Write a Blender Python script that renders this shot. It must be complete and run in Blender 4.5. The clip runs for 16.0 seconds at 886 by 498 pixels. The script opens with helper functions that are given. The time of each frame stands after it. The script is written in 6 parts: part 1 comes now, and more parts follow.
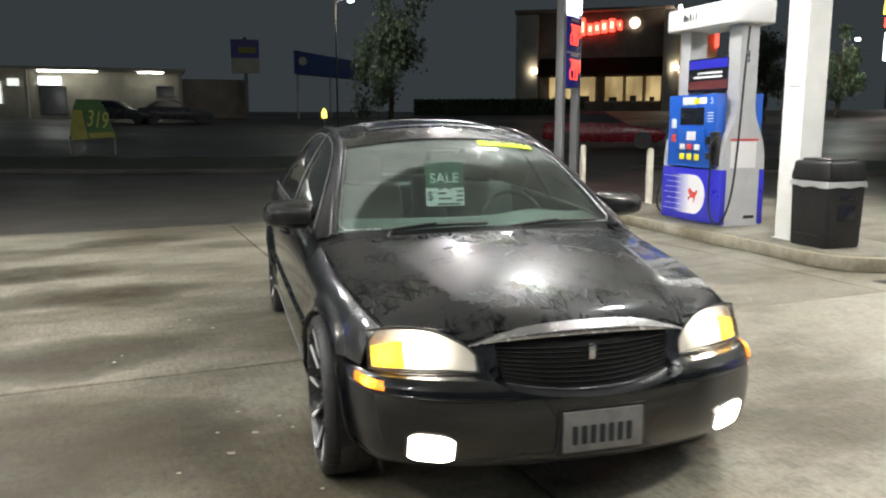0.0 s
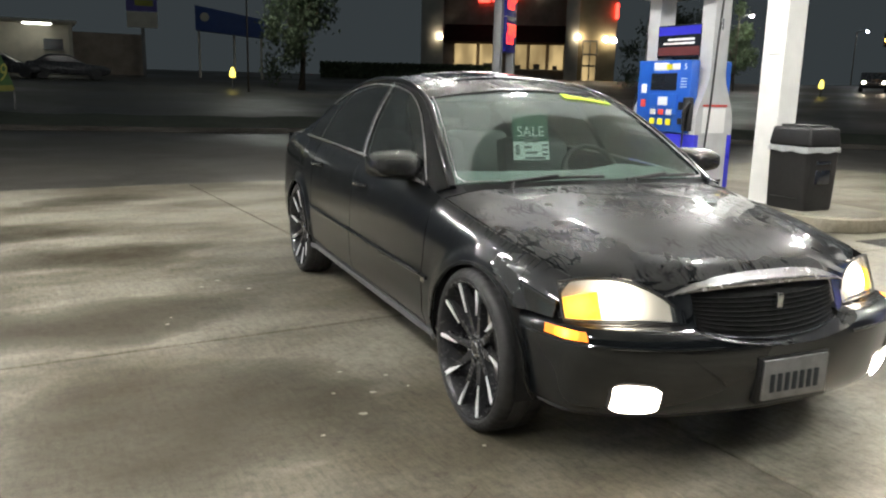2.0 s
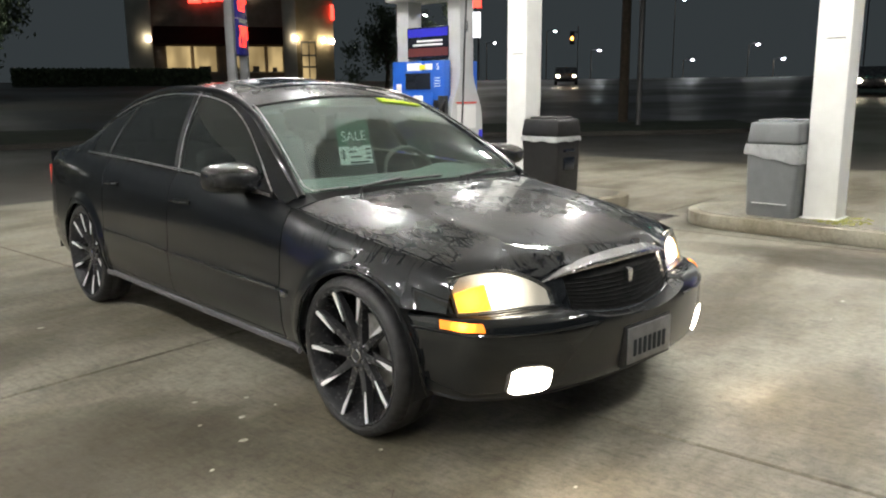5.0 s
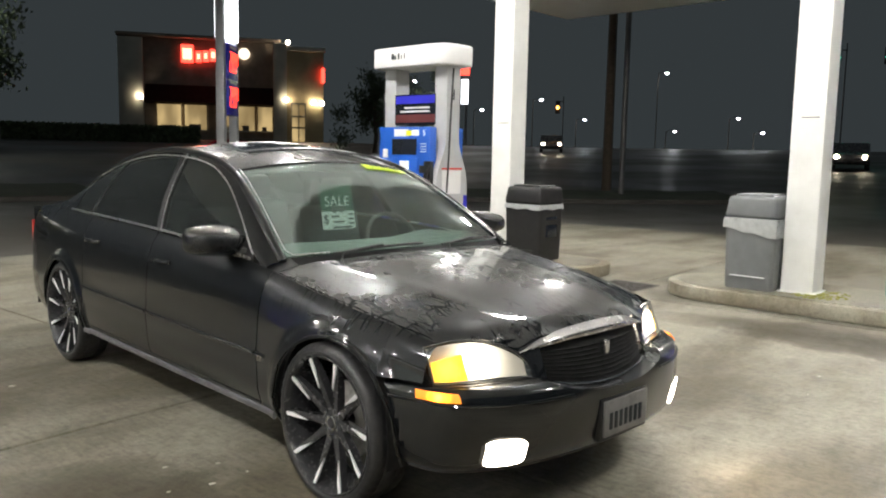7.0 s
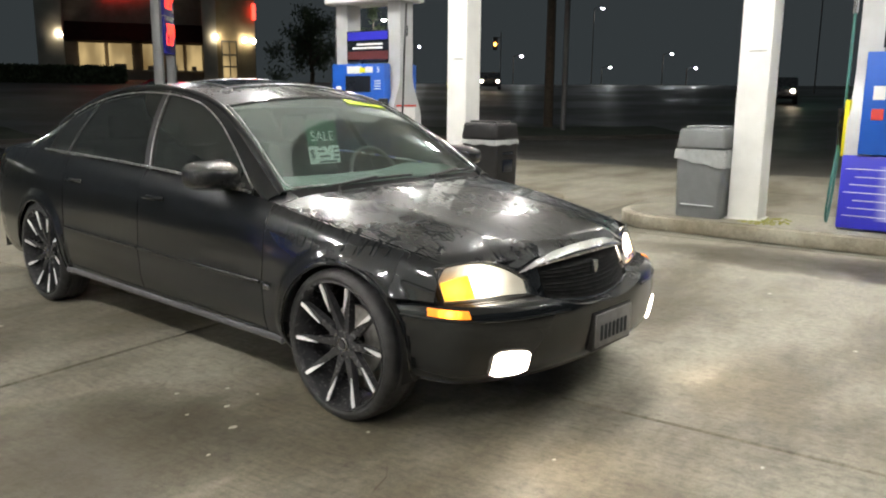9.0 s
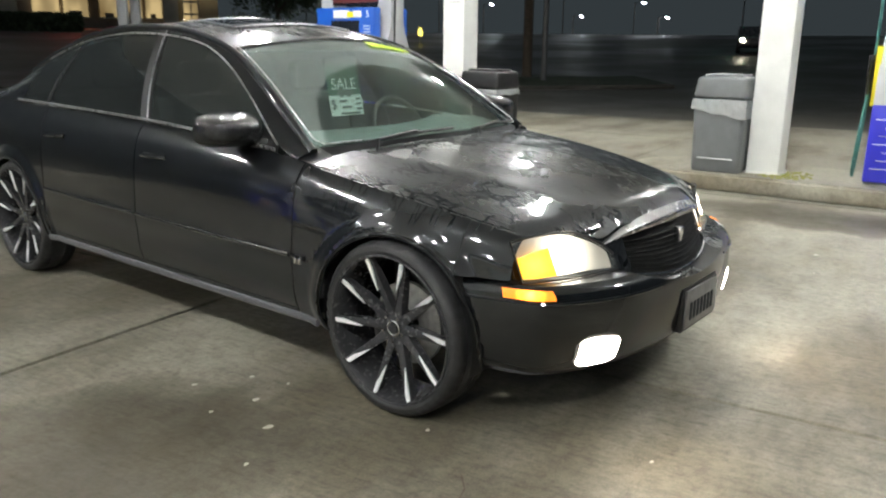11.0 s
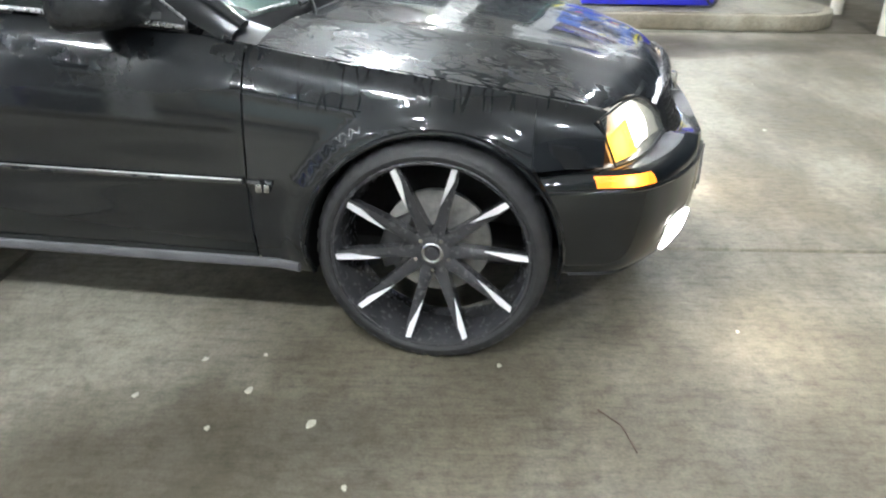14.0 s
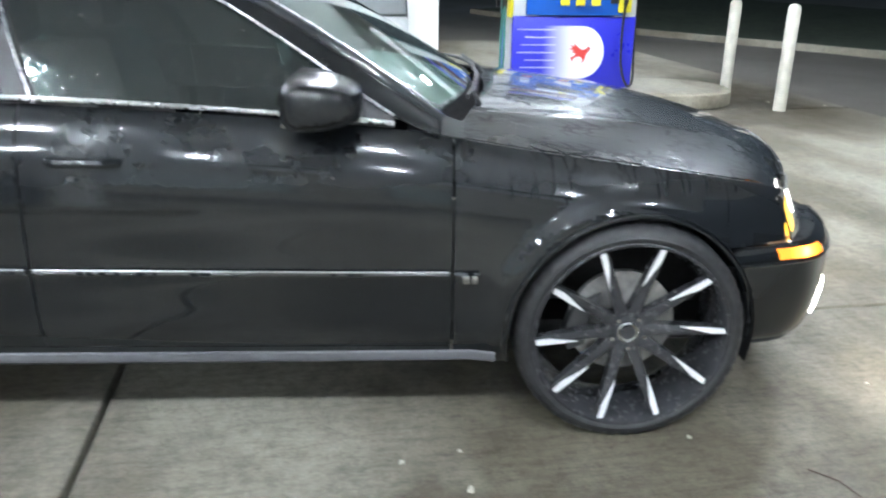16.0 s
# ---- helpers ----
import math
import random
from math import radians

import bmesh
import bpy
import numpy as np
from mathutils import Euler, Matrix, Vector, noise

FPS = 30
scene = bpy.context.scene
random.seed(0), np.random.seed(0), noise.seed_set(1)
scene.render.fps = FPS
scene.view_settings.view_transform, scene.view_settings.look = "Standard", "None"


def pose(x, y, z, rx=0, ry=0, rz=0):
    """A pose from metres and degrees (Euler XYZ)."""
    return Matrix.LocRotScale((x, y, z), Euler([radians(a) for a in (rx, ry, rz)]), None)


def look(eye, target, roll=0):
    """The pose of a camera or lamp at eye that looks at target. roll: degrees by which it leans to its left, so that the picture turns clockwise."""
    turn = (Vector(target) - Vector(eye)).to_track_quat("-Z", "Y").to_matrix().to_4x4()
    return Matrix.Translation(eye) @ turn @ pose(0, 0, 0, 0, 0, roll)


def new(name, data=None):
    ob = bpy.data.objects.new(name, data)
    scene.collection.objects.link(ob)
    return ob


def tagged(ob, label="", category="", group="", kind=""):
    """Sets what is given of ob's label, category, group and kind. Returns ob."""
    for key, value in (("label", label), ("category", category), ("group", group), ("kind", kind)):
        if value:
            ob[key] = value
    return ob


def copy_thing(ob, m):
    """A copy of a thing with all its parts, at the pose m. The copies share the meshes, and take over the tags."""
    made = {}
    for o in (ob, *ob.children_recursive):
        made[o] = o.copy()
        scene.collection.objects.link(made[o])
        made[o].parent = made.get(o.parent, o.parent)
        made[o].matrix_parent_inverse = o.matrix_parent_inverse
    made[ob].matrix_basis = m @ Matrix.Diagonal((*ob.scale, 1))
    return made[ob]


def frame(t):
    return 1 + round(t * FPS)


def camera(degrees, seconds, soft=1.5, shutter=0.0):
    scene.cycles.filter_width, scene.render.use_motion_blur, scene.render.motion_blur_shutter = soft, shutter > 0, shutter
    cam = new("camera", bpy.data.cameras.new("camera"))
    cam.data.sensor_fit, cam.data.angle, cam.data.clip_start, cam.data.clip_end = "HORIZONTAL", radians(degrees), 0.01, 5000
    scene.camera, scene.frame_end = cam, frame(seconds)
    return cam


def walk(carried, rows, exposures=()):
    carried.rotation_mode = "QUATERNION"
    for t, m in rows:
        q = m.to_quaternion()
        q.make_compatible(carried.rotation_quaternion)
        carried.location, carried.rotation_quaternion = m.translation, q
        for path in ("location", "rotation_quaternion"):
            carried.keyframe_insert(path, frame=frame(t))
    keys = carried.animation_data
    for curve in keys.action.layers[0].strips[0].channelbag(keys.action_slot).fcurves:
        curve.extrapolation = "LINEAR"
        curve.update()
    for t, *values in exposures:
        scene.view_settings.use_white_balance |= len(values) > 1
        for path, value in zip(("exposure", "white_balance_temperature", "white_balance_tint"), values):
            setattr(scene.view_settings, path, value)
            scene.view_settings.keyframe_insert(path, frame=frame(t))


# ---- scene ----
cam = camera(58.9, 16.0, soft=2.0, shutter=0.5)
PATH = [
    (0, (-1.227, -3.119, 1.422), (-0.692, -1.219, 1.104), -0.1),
    (0.5, (-1.444, -2.912, 1.387), (-0.876, -1.022, 1.06), 0.1),
    (1, (-1.686, -2.846, 1.357), (-1.032, -0.993, 0.988), 1.4),
    (1.5, (-1.981, -2.839, 1.36), (-1.252, -1.025, 0.935), 1.5),
    (2, (-2.173, -2.688, 1.332), (-1.392, -0.891, 0.933), 1.4),
    (2.5, (-2.338, -2.641, 1.344), (-1.44, -0.891, 0.985), 1.5),
    (3, (-2.514, -2.688, 1.348), (-1.326, -1.122, 0.982), 1.8),
    (3.5, (-2.552, -2.625, 1.342), (-1.278, -1.129, 0.973), 0.5),
    (4, (-2.488, -2.471, 1.337), (-1.17, -1.012, 0.967), -0.4),
    (4.2, (-2.506, -2.448, 1.349), (-1.191, -0.99, 0.967), -0.6),
    (6.3, (-2.792, -2.413, 1.349), (-1.37, -1.05, 1.003), 0.8),
    (6.5, (-2.728, -2.43, 1.364), (-1.308, -1.055, 1.056), 1.2),
    (7, (-2.64, -2.447, 1.377), (-1.254, -1.024, 1.142), 1.1),
    (7.5, (-2.628, -2.482, 1.356), (-1.236, -1.069, 1.1), 0.3),
    (8, (-2.684, -2.462, 1.351), (-1.242, -1.108, 1.056), 0.1),
    (8.5, (-2.826, -2.428, 1.343), (-1.349, -1.127, 0.988), 0.4),
    (9, (-2.959, -2.393, 1.35), (-1.48, -1.102, 0.966), 0.5),
    (9.2, (-2.923, -2.381, 1.348), (-1.471, -1.063, 0.955), 0.2),
    (11.3, (-2.827, -1.682, 1.306), (-1.279, -0.544, 0.751), 0.8),
    (11.5, (-2.845, -1.602, 1.31), (-1.258, -0.537, 0.722), 1.2),
    (12, (-2.751, -1.304, 1.295), (-1.117, -0.316, 0.697), -0.3),
    (12.5, (-2.708, -1.089, 1.286), (-1.036, -0.219, 0.617), -0.6),
    (13, (-2.795, -0.846, 1.288), (-1.049, -0.267, 0.504), 1.0),
    (13.5, (-2.828, -0.624, 1.281), (-1.07, -0.184, 0.436), 0.8),
    (14, (-2.772, -0.348, 1.264), (-0.992, -0.053, 0.401), 0.0),
    (14.5, (-2.872, -0.151, 1.266), (-1.039, -0.031, 0.474), 1.0),
    (15, (-2.889, 0.075, 1.276), (-1.032, 0.07, 0.532), 1.7),
    (15.5, (-2.776, 0.346, 1.265), (-0.916, 0.267, 0.534), 1.3),
    (16, (-2.839, 0.615, 1.287), (-0.959, 0.531, 0.608), 0.8),
]
walk(cam, [(t, look(eye, target, roll)) for t, eye, target, roll in PATH],
     [(0.0, 1.36, 6350, 11), (3.0, 1.36, 6400, 11), (4.2, 1.27, 6420, 11), (9.2, 1.22, 6500, 11), (11.3, 1.28, 6150, 9), (13.5, 1.7, 5850, 9), (14.5, 1.82, 5700, 9), (16.0, 1.86, 5450, 9)])

# ---------------------------------------------------------------- light
world = bpy.data.worlds.new("night_sky")
scene.world = world
world.use_nodes = True
world.node_tree.nodes["Background"].inputs["Color"].default_value = (0.62, 0.75, 0.8, 1)
world.node_tree.nodes["Background"].inputs["Strength"].default_value = 0.022


# ---------------------------------------------------------------- materials
def material(name):
    m = bpy.data.materials.new(name)
    m.use_nodes = True
    return m, m.node_tree.nodes, m.node_tree.links, m.node_tree.nodes["Principled BSDF"]


def noise_node(nt, links, scale, detail=4.0, rough=0.6, stretch=(1, 1, 1), space="Object"):
    co = nt.new("ShaderNodeTexCoord")
    mp = nt.new("ShaderNodeMapping")
    mp.inputs["Scale"].default_value = stretch
    links.new(co.outputs[space], mp.inputs["Vector"])
    n = nt.new("ShaderNodeTexNoise")
    n.inputs["Scale"].default_value, n.inputs["Detail"].default_value, n.inputs["Roughness"].default_value = scale, detail, rough
    links.new(mp.outputs["Vector"], n.inputs["Vector"])
    return n.outputs["Fac"]


def ramp(nt, links, src, stops):
    r = nt.new("ShaderNodeValToRGB")
    els = r.color_ramp.elements
    els[0].position, els[1].position = stops[0][0], min(1.0, stops[-1][0])
    for p, c in stops[1:-1]:
        els.new(p)
    for k, (p, c) in enumerate(stops):
        els[k].color = (*c, 1)
    links.new(src, r.inputs["Fac"])
    return r.outputs["Color"]


def grey(v):
    return (v, v, v)


def add_bump(nt, links, bsdf, src, strength, dist=0.01, under=None):
    b = nt.new("ShaderNodeBump")
    b.inputs["Strength"].default_value, b.inputs["Distance"].default_value = strength, dist
    links.new(src, b.inputs["Height"])
    if under:
        links.new(under, b.inputs["Normal"])
    links.new(b.outputs["Normal"], bsdf.inputs["Normal"])
    return b.outputs["Normal"]


def mix_colour(nt, links, fac, a, b, blend="MIX"):
    m = nt.new("ShaderNodeMix")
    m.data_type, m.blend_type = "RGBA", blend
    if isinstance(fac, (int, float)):
        m.inputs["Factor"].default_value = fac
    else:
        links.new(fac, m.inputs["Factor"])
    for key, v in ((6, a), (7, b)):
        if isinstance(v, tuple):
            m.inputs[key].default_value = (*v, 1)
        else:
            links.new(v, m.inputs[key])
    return m.outputs[2]


def plain(name, colour, rough=0.5, metal=0.0, vary=0.12, scale=9.0, bump=0.05, spec=0.5):
    """A painted, plastic or metal surface with slight dirt and unevenness."""
    m, nt, links, b = material(name)
    f = noise_node(nt, links, scale, 6)
    lo = tuple(c * (1 - vary) for c in colour)
    hi = tuple(min(1, c * (1 + vary)) for c in colour)
    links.new(ramp(nt, links, f, [(0.3, lo), (0.7, hi)]), b.inputs["Base Color"])
    links.new(ramp(nt, links, noise_node(nt, links, scale * 3, 4), [(0.3, grey(max(0.02, rough - 0.08))), (0.7, grey(min(1, rough + 0.1)))]), b.inputs["Roughness"])
    b.inputs["Metallic"].default_value = metal
    b.inputs["Specular IOR Level"].default_value = spec
    if bump:
        add_bump(nt, links, b, noise_node(nt, links, scale * 12, 3), bump, 0.004)
    return m


def glow(name, colour, strength):
    m, nt, links, b = material(name)
    b.inputs["Base Color"].default_value = (*[0.5 * c for c in colour], 1)
    b.inputs["Emission Color"].default_value = (*colour, 1)
    b.inputs["Emission Strength"].default_value = strength
    b.inputs["Roughness"].default_value = 0.4
    return m


def hot_lamp(name, colour, centre, stops, base=(0.5, 0.48, 0.44), corner=None):
    """A lamp part that emits by itself, its glow painted hottest at the bulb; stops are (metres from the bulb,
    strength). Serves both sides of the car.
    """
    m, nt, links, b = material(name)
    b.inputs["Base Color"].default_value = (*base, 1)
    b.inputs["Emission Color"].default_value = (*colour, 1)
    co, flip, d = nt.new("ShaderNodeTexCoord"), nt.new("ShaderNodeVectorMath"), nt.new("ShaderNodeVectorMath")
    flip.operation, d.operation = "ABSOLUTE", "DISTANCE"
    d.inputs[1].default_value = tuple(abs(v) for v in centre)
    links.new(co.outputs["Object"], flip.inputs[0])
    links.new(flip.outputs[0], d.inputs[0])
    far, hot = nt.new("ShaderNodeMath"), nt.new("ShaderNodeMath")
    far.operation = hot.operation = "MULTIPLY"
    far.inputs[1].default_value, hot.inputs[1].default_value = 2.0, stops[0][1]
    links.new(d.outputs["Value"], far.inputs[0])
    links.new(ramp(nt, links, far.outputs[0], [(2 * p, grey(v / stops[0][1])) for p, v in stops]), hot.inputs[0])
    links.new(hot.outputs[0], b.inputs["Emission Strength"])
    # spill of the amber corner lamp, painted into the bowl's emission colour
    if corner:
        d2 = nt.new("ShaderNodeVectorMath")
        d2.operation = "DISTANCE"
        d2.inputs[1].default_value = corner[0]
        links.new(flip.outputs[0], d2.inputs[0])
        links.new(mix_colour(nt, links, ramp(nt, links, d2.outputs["Value"], [(0.055, grey(0.0)), (0.115, grey(1.0))]), corner[1], colour), b.inputs["Emission Color"])
    return m


def pane(name, tint, mist=0.0, wiped=(), inner=0.012, beads=0.25, bead_scale=75, drop=0.0):
    """Glass with rain on it: beads and a pale film of drops, wiped away within the arcs (pivot, reach)."""
    m, nt, links, b = material(name)
    nt.remove(b)
    out = nt["Material Output"]
    clear, shine, mix, fres = nt.new("ShaderNodeBsdfTransparent"), nt.new("ShaderNodeBsdfGlossy"), nt.new("ShaderNodeMixShader"), nt.new("ShaderNodeLayerWeight")
    clear.inputs["Color"].default_value = (*tint, 1)
    shine.inputs["Roughness"].default_value = 0.018
    fres.inputs["Blend"].default_value = 0.5
    edge, lift = nt.new("ShaderNodeMath"), nt.new("ShaderNodeMath")
    edge.operation, lift.operation = "POWER", "MULTIPLY_ADD"
    edge.inputs[1].default_value = 4.0
    lift.inputs[1].default_value, lift.inputs[2].default_value = 0.85, 0.05
    links.new(fres.outputs["Facing"], edge.inputs[0])
    links.new(edge.outputs[0], lift.inputs[0])
    co = nt.new("ShaderNodeTexCoord")
    rain = None
    for pivot, reach in wiped:
        d = nt.new("ShaderNodeVectorMath")
        d.operation = "DISTANCE"
        d.inputs[1].default_value = pivot
        links.new(co.outputs["Object"], d.inputs[0])
        past = nt.new("ShaderNodeMapRange")
        past.inputs["From Min"].default_value, past.inputs["From Max"].default_value = reach - 0.006, reach + 0.012
        links.new(d.outputs["Value"], past.inputs["Value"])
        if rain is None:
            rain = past.outputs["Result"]
        else:
            low = nt.new("ShaderNodeMath")
            low.operation = "MINIMUM"
            links.new(rain, low.inputs[0])
            links.new(past.outputs["Result"], low.inputs[1])
            rain = low.outputs[0]
    drops = nt.new("ShaderNodeTexVoronoi")
    drops.inputs["Scale"].default_value = bead_scale
    drops.inputs["Randomness"].default_value = 1.0
    links.new(co.outputs["Object"], drops.inputs["Vector"])
    dome = ramp(nt, links, drops.outputs["Distance"], [(0.1, grey(1.0)), (0.42, grey(0.0))])
    patch = ramp(nt, links, noise_node(nt, links, 26, 5, 0.7), [(0.38, grey(0.0)), (0.62, grey(1.0))])
    dome = mix_colour(nt, links, 1.0, dome, patch, "MULTIPLY")
    if rain is not None:
        dome = mix_colour(nt, links, 1.0, dome, rain, "MULTIPLY")
    bm = nt.new("ShaderNodeBump")
    bm.inputs["Strength"].default_value, bm.inputs["Distance"].default_value = beads, 0.0015
    links.new(dome, bm.inputs["Height"])
    links.new(bm.outputs["Normal"], shine.inputs["Normal"])
    links.new(lift.outputs[0], mix.inputs["Fac"])
    links.new(clear.outputs["BSDF"], mix.inputs[1])
    links.new(shine.outputs["BSDF"], mix.inputs[2])
    if mist:
        fog, veil = nt.new("ShaderNodeBsdfDiffuse"), nt.new("ShaderNodeMixShader")
        fog.inputs["Color"].default_value = (0.75, 0.8, 0.78, 1)
        film = ramp(nt, links, noise_node(nt, links, 48, 6, 0.7), [(0.34, grey(mist * 0.35)), (0.68, grey(mist))])
        film = mix_colour(nt, links, ramp(nt, links, dome, [(0.3, grey(0)), (0.75, grey(0.3))]), film, grey(drop if drop else mist))
        if rain is not None:
            film = mix_colour(nt, links, rain, grey(inner), film)
        links.new(film, veil.inputs["Fac"])
        links.new(mix.outputs["Shader"], veil.inputs[1])
        links.new(fog.outputs["BSDF"], veil.inputs[2])
        links.new(veil.outputs["Shader"], out.inputs["Surface"])
    else:
        links.new(mix.outputs["Shader"], out.inputs["Surface"])
    return m


def run_lines(nt, links, co, stretch, wobble, width):
    """Thin branching water runs: the borders between drawn-out, bent cells, broken up in places."""
    bend, add, mp = nt.new("ShaderNodeTexNoise"), nt.new("ShaderNodeVectorMath"), nt.new("ShaderNodeMapping")
    bend.inputs["Scale"].default_value, bend.inputs["Detail"].default_value, bend.inputs["Roughness"].default_value = 6, 3, 0.55
    links.new(co.outputs["Object"], bend.inputs["Vector"])
    add.operation = "MULTIPLY_ADD"
    add.inputs[1].default_value = (wobble, wobble, wobble)
    links.new(bend.outputs["Color"], add.inputs[0])
    links.new(co.outputs["Object"], add.inputs[2])
    mp.inputs["Scale"].default_value = stretch
    links.new(add.outputs[0], mp.inputs["Vector"])
    cells = nt.new("ShaderNodeTexVoronoi")
    cells.feature = "DISTANCE_TO_EDGE"
    cells.inputs["Scale"].default_value = 1.0
    links.new(mp.outputs["Vector"], cells.inputs["Vector"])
    line = ramp(nt, links, cells.outputs["Distance"], [(0.0, grey(1.0)), (width, grey(1.0)), (width * 2.2, grey(0.0))])
    gaps = ramp(nt, links, noise_node(nt, links, 5.5, 4, 0.65), [(0.47, grey(0.0)), (0.56, grey(1.0))])
    return mix_colour(nt, links, 1.0, line, gaps, "MULTIPLY")


def paint_black(name, bead, bead_scale, runs=(), below=0.0, film=(0.03, 0.08), gloss=1.7):
    """Wet black car paint: a film of fine rain, beads, and dark branching runs that have washed the film away."""
    m, nt, links, b = material(name)
    b.inputs["Metallic"].default_value = 0.35
    b.inputs["Specular IOR Level"].default_value = 0.12
    b.inputs["Coat IOR"].default_value = gloss
    co = nt.new("ShaderNodeTexCoord")
    v = nt.new("ShaderNodeTexVoronoi")
    v.inputs["Scale"].default_value = bead_scale
    links.new(co.outputs["Object"], v.inputs["Vector"])
    beads = ramp(nt, links, v.outputs["Distance"], [(0.1, grey(1.0)), (0.34, grey(0.0))])
    patch = ramp(nt, links, noise_node(nt, links, 13, 3, 0.6), [(0.48, grey(0.0)), (0.6, grey(1.0))])
    drops = mix_colour(nt, links, 1.0, beads, patch, "MULTIPLY")
    washed = None
    for stretch, wobble, width in runs:
        line = run_lines(nt, links, co, stretch, wobble, width)
        washed = line if washed is None else mix_colour(nt, links, 1.0, washed, line, "LIGHTEN")
    if below:
        sp, mr = nt.new("ShaderNodeSeparateXYZ"), nt.new("ShaderNodeMapRange")
        mr.inputs["From Min"].default_value, mr.inputs["From Max"].default_value = below, below + 0.06
        links.new(co.outputs["Object"], sp.inputs[0])
        links.new(sp.outputs["Z"], mr.inputs["Value"])
        drops = mix_colour(nt, links, 1.0, drops, mr.outputs["Result"], "MULTIPLY")
        if washed is not None:
            washed = mix_colour(nt, links, 1.0, washed, mr.outputs["Result"], "MULTIPLY")
    haze = noise_node(nt, links, 4.5, 6, 0.7)
    if below:
        haze = mix_colour(nt, links, 1.0, haze, mr.outputs["Result"], "MULTIPLY")
    links.new(ramp(nt, links, haze, [(0.3, grey(0.3)), (0.7, grey(0.42))]), b.inputs["Roughness"])
    links.new(ramp(nt, links, haze, [(0.34, grey(film[0])), (0.66, grey(film[1]))]), b.inputs["Coat Roughness"])
    n1 = nt.new("ShaderNodeBump")
    n1.inputs["Strength"].default_value, n1.inputs["Distance"].default_value = bead, 0.002
    links.new(drops, n1.inputs["Height"])
    links.new(n1.outputs["Normal"], b.inputs["Normal"])
    links.new(n1.outputs["Normal"], b.inputs["Coat Normal"])
    if washed is not None:
        links.new(ramp(nt, links, washed, [(0.0, grey(1.0)), (1.0, grey(0.15))]), b.inputs["Coat Weight"])
        links.new(ramp(nt, links, washed, [(0.0, grey(0.12)), (1.0, grey(0.02))]), b.inputs["Specular IOR Level"])
        links.new(mix_colour(nt, links, washed, ramp(nt, links, haze, [(0.35, (0.012, 0.0135, 0.0155)), (0.65, (0.026, 0.028, 0.031))]), (0.006, 0.007, 0.008)), b.inputs["Base Color"])
    else:
        links.new(ramp(nt, links, haze, [(0.35, (0.009, 0.0105, 0.012)), (0.65, (0.013, 0.0145, 0.017))]), b.inputs["Base Color"])
        b.inputs["Coat Weight"].default_value = 1.0
    return m


